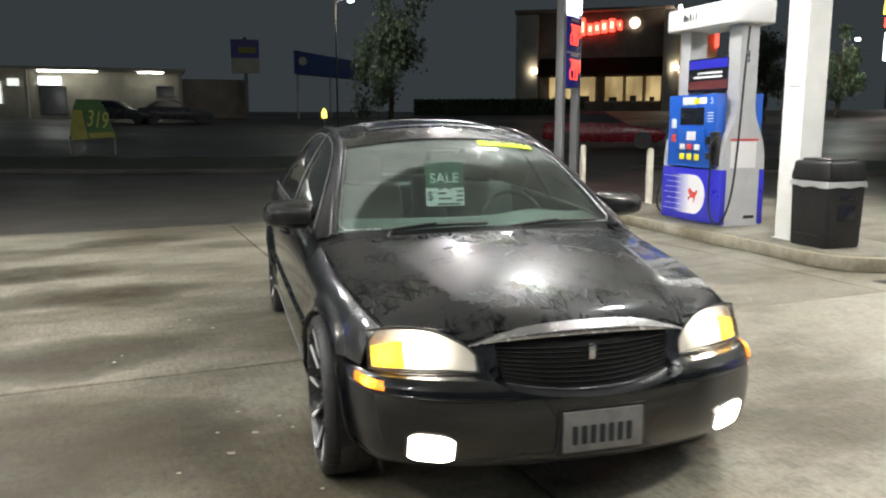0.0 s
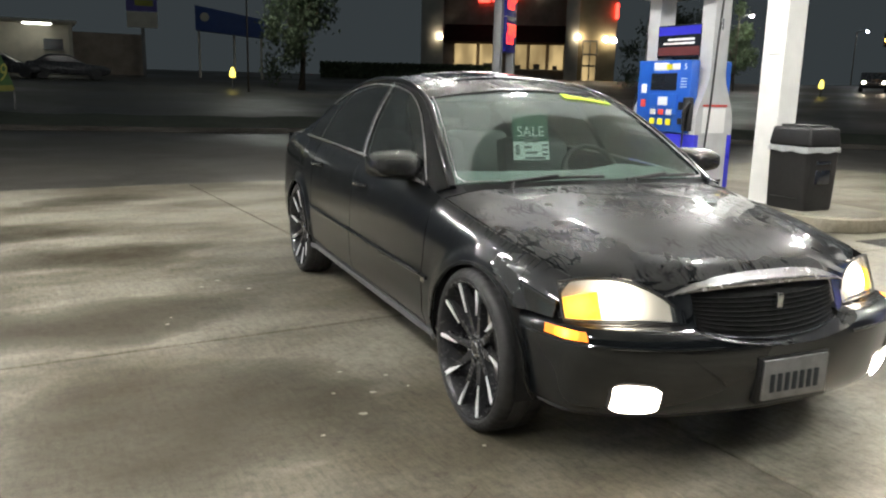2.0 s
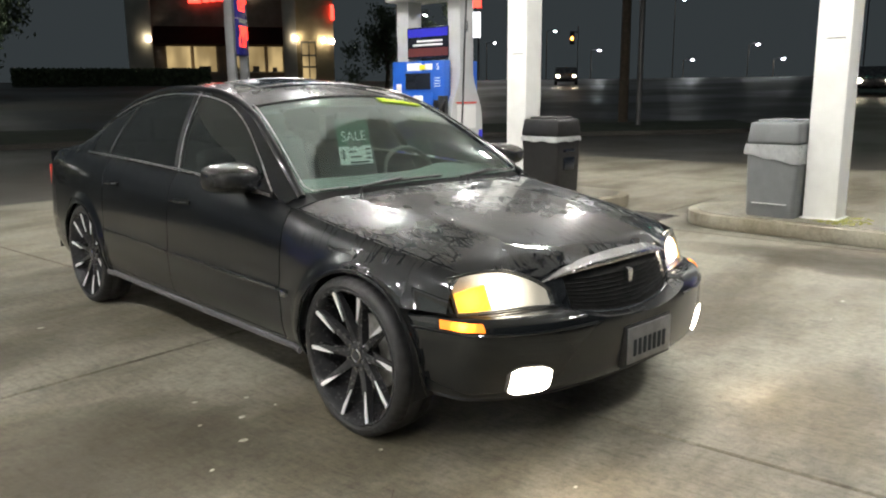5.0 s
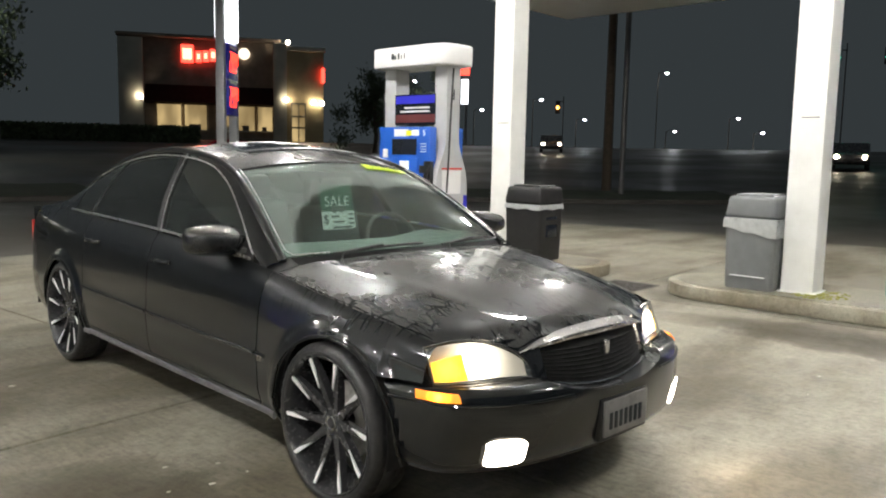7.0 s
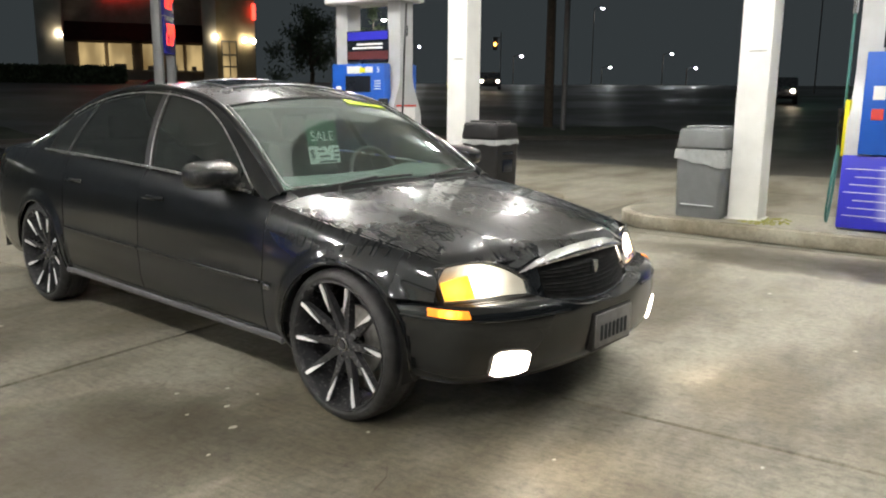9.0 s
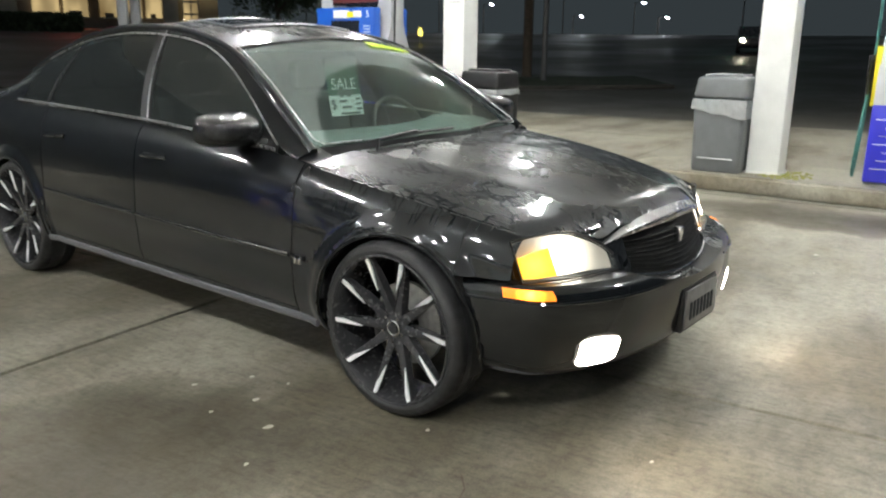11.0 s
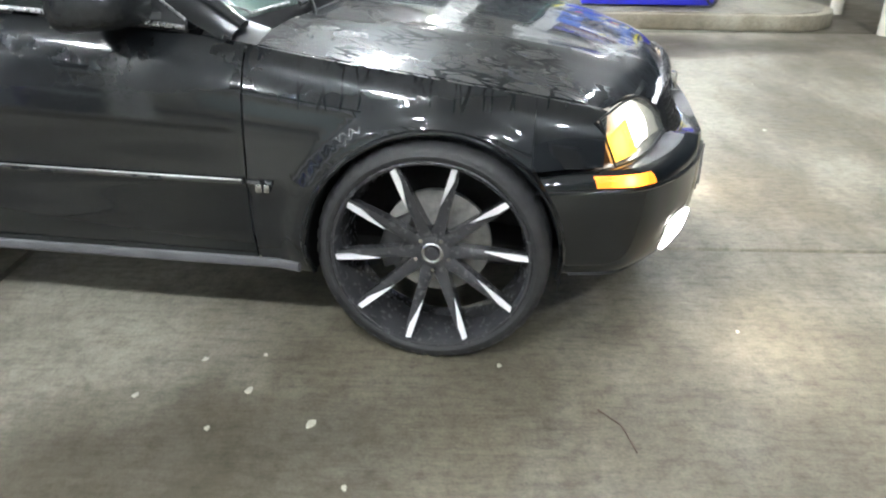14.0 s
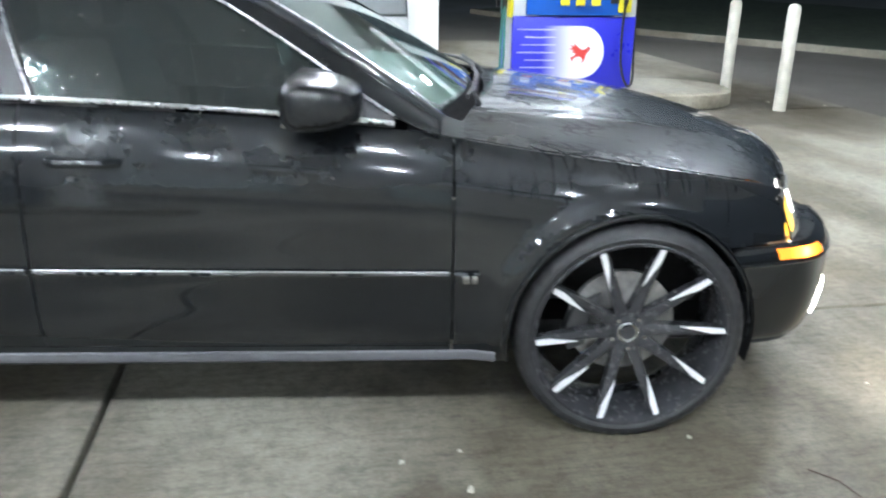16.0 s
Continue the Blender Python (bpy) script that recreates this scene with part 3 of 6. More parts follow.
def rubbish_bin(u, v, w, d, h, mat, black, label, base=ISL):
    ob = thing("litter_bin", label, "bin", base @ pose(u, v, 0.146), "litter bins")
    bmb = bmesh.new()
    prof = [(0.0, 0.9), (0.02, 0.93), (0.62 * h, 0.985), (0.7 * h, 1.0)]
    rr = []
    for z, k in prof:
        ring = []
        for cx, cy in ((1, 1), (-1, 1), (-1, -1), (1, -1)):
            for a in (0, 30, 60, 90):
                t = radians(a + {(1, 1): 0, (-1, 1): 90, (-1, -1): 180, (1, -1): 270}[(cx, cy)])
                ring.append(bmb.verts.new((k * (cx * (w / 2 - 0.05) + 0.05 * math.cos(t)), k * (cy * (d / 2 - 0.05) + 0.05 * math.sin(t)), z)))
        rr.append(ring)
    for a, b in zip(rr, rr[1:]):
        for i in range(16):
            bmb.faces.new((a[i], a[(i + 1) % 16], b[(i + 1) % 16], b[i]))
    bmb.faces.new(rr[0][::-1])
    bmb.faces.new(rr[-1])
    part("body", bmb, mat, ob)
    # liner folded over the rim, hanging lower on one side
    bmb = bmesh.new()
    n = 64
    top, low = [], []
    for i in range(n):
        t = 2 * math.pi * i / n
        c, s = math.cos(t), math.sin(t)
        q = max(abs(c) / (w / 2), abs(s) / (d / 2))
        k = 1.03 + 0.012 * math.sin(9 * t) + 0.01 * math.sin(23 * t)
        x, y = c / q * k, s / q * k
        sag = (0.045 if black else 0.075 + 0.05 * (1 - s)) + 0.008 * math.sin(7 * t)
        top.append(bmb.verts.new((x * 0.975, y * 0.975, 0.715 * h)))
        low.append((bmb.verts.new((x, y, 0.7 * h - sag * 0.3)), bmb.verts.new((x * 1.01, y * 1.01, 0.7 * h - sag))))
    for i in range(n):
        j = (i + 1) % n
        bmb.faces.new((top[i], top[j], low[j][0], low[i][0]))
        bmb.faces.new((low[i][0], low[j][0], low[j][1], low[i][1]))
    bmesh.ops.solidify(bmb, geom=bmb.faces[:], thickness=0.004)
    part("liner", bmb, M_BAG, ob, "crumpled white bin liner folded over the rim")
    bmb = bmesh.new()
    box(bmb, -w / 2 * 1.0, w / 2 * 1.0, -d / 2 * 1.0, d / 2 * 1.0, 0.715 * h, 0.93 * h, bevel=0.035, seg=3)
    for vtx in bmb.verts:
        if vtx.co.z > 0.85 * h:
            vtx.co.x *= 0.93
            vtx.co.y *= 0.93
    part("lid", bmb, mat, ob)
    part("lid_cap", boxed(-w * 0.34, w * 0.34, -d * 0.36, d * 0.36, 0.925 * h, 0.955 * h, bevel=0.012), mat, ob)
    part("handle_lip", boxed(-w / 2 - 0.006, -w / 2 + 0.03, -d * 0.33, d * 0.33, 0.13 * h, 0.138 * h, bevel=0.002), M_BAG if not black else mat, ob, "pale moulded ridge" if not black else "")
    if black:
        for k, (a, b) in enumerate(((0.3, 0.46), (0.52, 0.56))):
            part("hand_recess", boxed(-w * 0.22, w * 0.22, -d / 2 - 0.004, -d / 2 + 0.03, a * h, b * h, bevel=0.01), M_SCREEN, ob)
    return ob


rubbish_bin(0.1, 3.31, 0.5, 0.54, 0.95, M_BINBLK, True, "black plastic litter bin with a white liner beside a pillar")
rubbish_bin(0.07, 0.56, 0.5, 0.5, 0.97, M_BINGREY, False, "grey plastic litter bin with a sagging white liner beside a pillar")


def bollard(x, y, z, h, label):
    ob = thing("bollard", label, "bollard", pose(x, y, z), "bollards")
    part("post", lathe(bmesh.new(), [(0, 0.001), (0, 0.06), (h - 0.05, 0.06), (h - 0.015, 0.047), (h, 0.02), (h, 0.001)], 20, "z"), M_BOLLARD, ob)
    return ob


bollard(4.70, -2.99, 0, 1.0, "cream painted round steel bollard on the forecourt")
bollard(5.87, -2.9, 0, 1.0, "cream painted round steel bollard beyond the island end")
bollard(5.55, 10.9, 0, 1.0, "cream painted round steel bollard behind the pump island")
bollard(5.75, 8.75, 0, 1.0, "cream painted round steel bollard at the island end")


def fade(name, y0, y1):
    """White print that fades into the panel's blue along the pump."""
    m, nt, links, b = material(name)
    co, sp, mr = nt.new("ShaderNodeTexCoord"), nt.new("ShaderNodeSeparateXYZ"), nt.new("ShaderNodeMapRange")
    mr.inputs["From Min"].default_value, mr.inputs["From Max"].default_value = y0, y1
    links.new(co.outputs["Object"], sp.inputs[0])
    links.new(sp.outputs["Y"], mr.inputs["Value"])
    links.new(mix_colour(nt, links, mr.outputs["Result"], (0.8, 0.8, 0.82), (0.035, 0.036, 0.5)), b.inputs["Base Color"])
    b.inputs["Roughness"].default_value = 0.3
    return m


M_FADE = (fade("white_to_blue_print", 0.6, 0.9), fade("white_to_blue_print_back", 0.6, 0.3))


def pump(v0, number, label, base=ISL):
    """A two-sided fuel dispenser. Local axes: x across the island, y along it, z up from the island."""
    ob = thing("fuel_pump", label, "fuel pump", base @ pose(0.0, v0, 0.146), "fuel pumps")
    L = 1.2
    # end columns: narrow above, bellied below
    prof = smooth_curve([(0.0, 0.27), (0.3, 0.3), (0.7, 0.315), (1.0, 0.29), (1.22, 0.2), (1.4, 0.135), (1.7, 0.13), (2.45, 0.13)])
    for y0, y1 in ((0.0, 0.22), (L - 0.22, L)):
        outline = [(0.3 + prof(z), z) for z in steps(0, 2.45, 24)] + [(0.3 - prof(z), z) for z in steps(2.45, 0, 24)]
        b = bmesh.new()
        a_, b_ = [], []
        for x, z in outline:
            a_.append(b.verts.new((x, y0, z)))
            b_.append(b.verts.new((x, y1, z)))
        n = len(outline)
        for i in range(n):
            b.faces.new((a_[i], a_[(i + 1) % n], b_[(i + 1) % n], b_[i]))
        for i in range(n // 2 - 1):
            b.faces.new((a_[i], a_[i + 1], a_[n - 2 - i], a_[n - 1 - i]))
            b.faces.new((b_[i], b_[i + 1], b_[n - 2 - i], b_[n - 1 - i]))
        part("end_column", b, M_PUMPGREY, ob, "silver-grey bellied end column")
    part("cabinet", boxed(0.09, 0.51, 0.21, L - 0.21, 0.0, 1.62, bevel=0.01), M_DARKSTEEL, ob)
    for side in (0, 1):
        def fx(x):
            return x if side == 0 else 0.6 - x
        def bx(x0, x1, y0, y1, z0, z1, bevel=0.004):
            a, c = sorted((fx(x0), fx(x1)))
            y0, y1 = (y0, y1) if side == 0 else (L - y1, L - y0)
            return boxed(a, c, y0, y1, z0, z1, bevel=bevel)
        low = part("lower_panel", bx(-0.024, 0.06, -0.005, L + 0.005, 0.02, 0.7, 0.012), M_BLUE, ob, "royal blue panel with a white disc")
        # the white disc with trailing stripes
        b = bmesh.new()
        pts = [(0.52 + 0.23 * math.cos(t), 0.36 + 0.25 * math.sin(t)) for t in steps(-math.pi / 2, math.pi / 2, 20)]
        pts = [(0.52 - (p[0] - 0.52), p[1]) for p in pts] + [(0.9, 0.61), (0.9, 0.11)]
        xo = fx(-0.0255)
        prism(b, [(p[0] if side == 0 else L - p[0], p[1]) for p in pts], xo, xo + (-0.002 if side == 0 else 0.002), "x")
        part("white_disc", b, M_FADE[side], low, "white disc fading into blue")
        b = bmesh.new()
        star = [(0.425, 0.405), (0.455, 0.42), (0.47, 0.4), (0.5, 0.385), (0.535, 0.4), (0.6, 0.455), (0.585, 0.425), (0.635, 0.43), (0.605, 0.405), (0.645, 0.395), (0.595, 0.38), (0.615, 0.36), (0.57, 0.352), (0.585, 0.33), (0.625, 0.315), (0.605, 0.27), (0.595, 0.3), (0.555, 0.32), (0.52, 0.318), (0.5, 0.29), (0.515, 0.25), (0.48, 0.29), (0.475, 0.33), (0.46, 0.355), (0.44, 0.375)]
        xo = fx(-0.0285)
        prism(b, [(p[0] if side == 0 else L - p[0], p[1]) for p in star], xo, xo + (-0.002 if side == 0 else 0.002), "x")
        part("red_emblem", b, M_RED, low)
        for k in range(7):
            z = 0.14 + k * 0.072
            part("speed_stripe", bx(-0.0285, -0.019, 0.78, 1.16 - 0.04 * (k % 3), z, z + 0.006, 0.0), M_WHITEP, low)
        up = part("upper_panel", bx(-0.05, 0.09, 0.1, L - 0.12, 0.71, 1.62, 0.012), M_BLUE2, ob, "bright blue control panel")
        part("screen", bx(-0.056, -0.048, 0.34, 0.82, 1.24, 1.46), M_SCREEN, up, "dark display")
        part("price_label", bx(-0.056, -0.048, 0.3, 0.44, 1.5, 1.58), M_WHITEP, up)
        part("notice", bx(-0.056, -0.048, 0.5, 0.78, 1.49, 1.59), M_WHITEP, up, "small white notice")
        part("yellow_notice", bx(-0.058, -0.048, 0.44, 0.54, 1.5, 1.57), M_YELLOW, up)
        part("keypad_frame", bx(-0.075, -0.045, 0.3, 0.82, 0.94, 1.2), M_BLUE2, up)
        part("keypad", bx(-0.082, -0.07, 0.46, 0.64, 1.05, 1.16), M_WHITEP, up, "white keypad")
        for k, cmat in enumerate((M_WHITEP, M_RED, M_WHITEP)):
            part("grade_label", bx(-0.085, -0.07, 0.37 + 0.15 * k, 0.47 + 0.15 * k, 0.93, 1.0), cmat, up)
            part("grade_button", bx(-0.09, -0.07, 0.375 + 0.15 * k, 0.465 + 0.15 * k, 0.8, 0.88, 0.01), M_YELLOW, up, "yellow grade button")
        part("card_slot", bx(-0.07, -0.048, 0.18, 0.27, 1.0, 1.1), M_BLACKPL, up)
        part("receipt_slot", bx(-0.066, -0.048, 0.18, 0.27, 0.82, 0.9), M_BLACKPL, up)
        part("sticker", bx(-0.056, -0.048, 0.9, 1.0, 1.2, 1.32), M_WHITEP, up)
        part("sticker", bx(-0.056, -0.048, 0.9, 1.0, 1.02, 1.12), M_RED, up)
        for k in range(4):
            part("fine_print", bx(-0.054, -0.049, 0.16, 0.27, 1.28 + 0.035 * k, 1.29 + 0.035 * k, 0.0), M_WHITEP, up)
        mrot = pose(fx(-0.053), 0.2 if side == 0 else L - 0.2, 1.535, 90, 0, -90 if side == 0 else 90)
        lettering("number", number, 0.11, M_WHITEP, up, mrot)
        # poster between the columns
        ps = part("poster", bx(0.17, 0.2, 0.2, L - 0.2, 1.66, 2.08, 0.004), M_SCREEN, ob, "dark red and blue advertising poster")
        part("poster_band", bx(0.165, 0.172, 0.22, L - 0.22, 1.95, 2.06, 0.0), M_BLUE, ps)
        part("poster_band", bx(0.165, 0.172, 0.22, L - 0.22, 1.69, 1.8, 0.0), plain("poster_maroon", (0.12, 0.03, 0.03), 0.4), ps)
        for k in range(2):
            part("print_bar", bx(0.162, 0.17, 0.32, 0.88 - 0.08 * k, 1.83 + 0.05 * k, 1.855 + 0.05 * k, 0.0), M_WHITEP, ps)
        # nozzle, holster and hose at the end of the pump
        for yy, sgn in ((0.0, -1), (L, 1)):
            if side == 1 and sgn < 0:
                continue
            b = bmesh.new()
            xa, xb = sorted((fx(0.02), fx(0.17)))
            if sgn < 0:
                box(b, -0.07, 0.0, 0.06, 0.19, 0.74, 1.16, bevel=0.012)
            else:
                box(b, xa, xb, yy - 0.01, yy + 0.035, 0.68, 1.2, bevel=0.012)
            hol = part("nozzle_holster", b, M_YELLOW if (side == 0 and number != "5") else M_BLACKPL, ob)
            b = bmesh.new()
            cy = yy + sgn * 0.07
            if sgn < 0:
                cy = yy - 0.05
                for p0, p1, r0, r1 in (((-0.085, 0.13, 0.8), (-0.1, 0.12, 0.98), 0.02, 0.03), ((-0.1, 0.12, 0.98), (-0.06, 0.06, 1.1), 0.03, 0.022), ((-0.12, 0.1, 0.86), (-0.12, 0.08, 1.0), 0.01, 0.01)):
                    cyl(b, p0, p1, r0, r1, 10)
            if sgn > 0:
                tube(b, [(fx(0.1), cy, 1.12), (fx(0.09), cy, 0.98), (fx(0.1), cy, 0.88), (fx(0.11), cy, 0.76)], lambda q: 0.034 - 0.012 * q, 8)
                tube(b, [(fx(0.04), cy, 1.08), (fx(0.02), cy, 0.96), (fx(0.06), cy, 0.86)], 0.011, 6)
            part("nozzle", b, M_BLACKPL, hol, "black nozzle")
            if side == 0 or sgn < 0:
                pts = smooth_curve([(0, 0.24, cy, 2.4), (0.2, 0.2, cy, 1.8), (0.4, 0.16, cy, 1.0), (0.58, 0.1, cy, 0.4), (0.7, 0.0, cy + 0.02, 0.08), (0.78, -0.07, cy + 0.1, 0.05), (0.86, -0.09, 0.13, 0.25), (0.94, -0.08, 0.14, 0.6), (1.0, -0.085, 0.13, 0.82)]) if sgn < 0 else smooth_curve([(0, fx(0.24), cy, 2.4), (0.25, fx(0.23), cy, 1.8), (0.5, fx(0.2), cy, 1.0), (0.68, fx(0.14), cy + sgn * 0.02, 0.35), (0.8, fx(0.05), cy + sgn * 0.03, 0.06), (0.9, fx(-0.04), cy + sgn * 0.02, 0.25), (1.0, fx(0.08), cy, 0.78)])
                b = bmesh.new()
                tube(b, [pts(t) for t in steps(0, 1, 36)], 0.013, 8)
                hs = part("hose", b, M_HOSE if (sgn > 0 and number == "3") else M_RUBBER, ob, "dark teal hose" if (sgn > 0 and number == "3") else "black rubber hose")
                part("coupling", cyl(bmesh.new(), (fx(0.235), cy, 1.98), (fx(0.235), cy, 2.12), 0.024), M_CHROME, hs)
    part("side_notice", boxed(0.1, 0.48, -0.004, 0.004, 0.72, 1.04), M_WHITEP, ob, "white safety notice with a red band")
    part("notice_band", boxed(0.09, 0.5, -0.006, 0.004, 1.05, 1.075), M_RED, ob)
    part("vent", boxed(0.34, 0.5, -0.005, 0.004, 0.09, 0.13), M_BLACKPL, ob)
    # rounded crown
    b = bmesh.new()
    pts = []
    for k in range(40):
        t = 2 * math.pi * k / 40
        c, s = math.cos(t), math.sin(t)
        pts.append((0.3 + 0.34 * math.copysign(abs(c) ** 0.45, c), L / 2 + 0.74 * math.copysign(abs(s) ** 0.3, s)))
    crown = part("crown", prism(b, pts, 2.44, 2.71, bevel=0.02), M_WHITEP, ob, "white rounded crown")
    for k, wdt in enumerate((0.07, 0.045, 0.045, 0.02, 0.02)):
        y = 0.86 - 0.062 * k
        part("logo_bar", boxed(-0.046, -0.03, y - wdt * 0.7, y, 2.54, 2.54 + (0.08 if k in (0, 2, 4) else 0.055)), M_INK, crown)
    return ob


pump(4.85, "5", "silver and blue fuel pump with a white crown and hanging hose")
pump(-1.92, "3", "blue and silver fuel pump with yellow holster on the island")

# the island row on the other side of the lane, behind the walk
ISL2 = pose(-5.6, -0.2, 0, 0, 0, 3.3)
island(2.5, 8.6, "raised concrete pump island with rounded kerb ends", ISL2)
pillar(0.25, 3.5, 4.62, "square white painted steel canopy pillar with scuffs", ISL2)
rubbish_bin(0.3, 4.15, 0.5, 0.5, 0.97, M_BINGREY, False, "grey plastic litter bin with a white liner beside a pillar", ISL2)
pump(4.9, "4", "blue and silver fuel pump with a white crown", ISL2)

# canopy over the islands with its square lamps
canopy = tagged(thing("canopy", "white flat filling station canopy with recessed lamps", "canopy", ISL), kind="structure")
part("deck", boxed(-19.0, 8.2, -5.6, 8.4, 4.62, 5.3, bevel=0.03), M_CANOPY, canopy)
lampm = None
for u in (-16.0, -9.5, -2.5, 3.6):
    for v in (-3.2, 0.45, 4.1, 7.3):
        m = ISL @ pose(u, v, 4.6)
        if lampm is None:
            lampm = thing("canopy_light", "square white canopy lamp, lit", "ceiling light", m, "canopy lights")
            part("housing", boxed(-0.3, 0.3, -0.3, 0.3, -0.03, 0.019, bevel=0.01), M_WHITEP, lampm)
            part("diffuser", boxed(-0.12, 0.12, -0.12, 0.12, -0.045, -0.031, bevel=0.004), M_LED, lampm, "glowing diffuser")
        else:
            copy_thing(lampm, m)

# ---------------------------------------------------------------- the car
# Local axes: -y ahead, x to the car's left, origin on the ground below the front axle.
car = thing("car", "wet black four-door saloon with lit lamps and large alloy wheels", "car")
WHEEL_Z, REAR_Y, ARCH = 0.32, 2.908, 0.354
ARCH_Z = 0.347
SILL = 0.228
c_w = smooth_curve([(-0.5, 0.775), (-0.3, 0.825), (0.0, 0.868), (0.4, 0.885), (0.8, 0.893), (1.5, 0.898), (2.5, 0.898), (2.9, 0.892), (3.4, 0.86), (3.75, 0.81), (4.0, 0.72)])
c_zs = smooth_curve([(-0.5, 0.688), (-0.3, 0.732), (0.0, 0.784), (0.3, 0.828), (0.5, 0.862), (0.7, 0.89), (1.34, 0.935), (2.0, 0.958), (2.8, 0.975), (3.4, 0.978), (3.8, 0.955), (4.0, 0.92)])
c_zc = smooth_curve([(-0.66, 0.695), (-0.58, 0.748), (-0.5, 0.778), (-0.3, 0.829), (0.0, 0.88), (0.3, 0.914), (0.5, 0.924), (0.6, 0.93)])
c_deck = smooth_curve([(3.1, 1.06), (3.4, 1.045), (3.7, 1.03), (3.95, 0.985), (4.05, 0.93)])


def shoulder_x(y):
    return c_w(y) - 0.085


def side(y, s, sgn=-1):
    """The flank: s from 0 at the sill to 1 at the shoulder."""
    z = SILL + (c_zs(y) - SILL) * s
    x = c_w(y)
    if s < 0.25:
        x -= 0.055 * (1 - s / 0.25) ** 2
    if s > 0.5:
        d = (s - 0.5) / 0.5
        x -= 0.045 * d ** 2 + 0.04 * d ** 7
    x += 0.006 * math.exp(-((z - 0.5) / 0.05) ** 2)
    # swelling round the wheels
    for yc in (0.0, REAR_Y):
        r = math.hypot((y - yc) / ARCH, (z - WHEEL_Z) / ARCH_Z)
        k = min(1.0, max(0.0, (1.17 - r) / 0.07))
        x += 0.017 * k * k * (3 - 2 * k)
    return Vector((sgn * x, y, z))


def flank(name, y0, y1, s0, s1, sgn, label="", arches=True):
    """A panel of the flank, with the wheel openings cut to their curve."""
    bm = bmesh.new()
    ny, ns = max(2, int(abs(y1 - y0) / 0.022)), max(2, int((s1 - s0) / 0.028))
    grid = [[bm.verts.new(side(y, s, sgn)) for s in steps(s0, s1, ns)] for y in steps(y0, y1, ny)]
    def inside(v):
        for yc in (0.0, REAR_Y):
            if math.hypot((v.co.y - yc) / ARCH, (v.co.z - WHEEL_Z) / ARCH_Z) < 1:
                return yc
        return None
    for a, b in zip(grid, grid[1:]):
        for i in range(ns):
            q = (a[i], b[i], b[i + 1], a[i + 1])
            if arches and all(inside(v) is not None for v in q):
                continue
            bm.faces.new(q)
    if arches:
        for v in bm.verts:
            yc = inside(v)
            if yc is not None and v.link_faces:
                d = Vector(((v.co.y - yc) / ARCH, (v.co.z - WHEEL_Z) / ARCH_Z))
                if d.length > 1e-4:
                    d.normalize()
                    v.co.y, v.co.z = yc + d.x * ARCH, WHEEL_Z + d.y * ARCH_Z
        for v in [v for v in bm.verts if not v.link_faces]:
            bm.verts.remove(v)
    bmesh.ops.recalc_face_normals(bm, faces=bm.faces)
    bmesh.ops.solidify(bm, geom=bm.faces[:], thickness=0.004)
    return part(name, bm, M_WING if name == "front_wing" else M_SIDE, car, label)


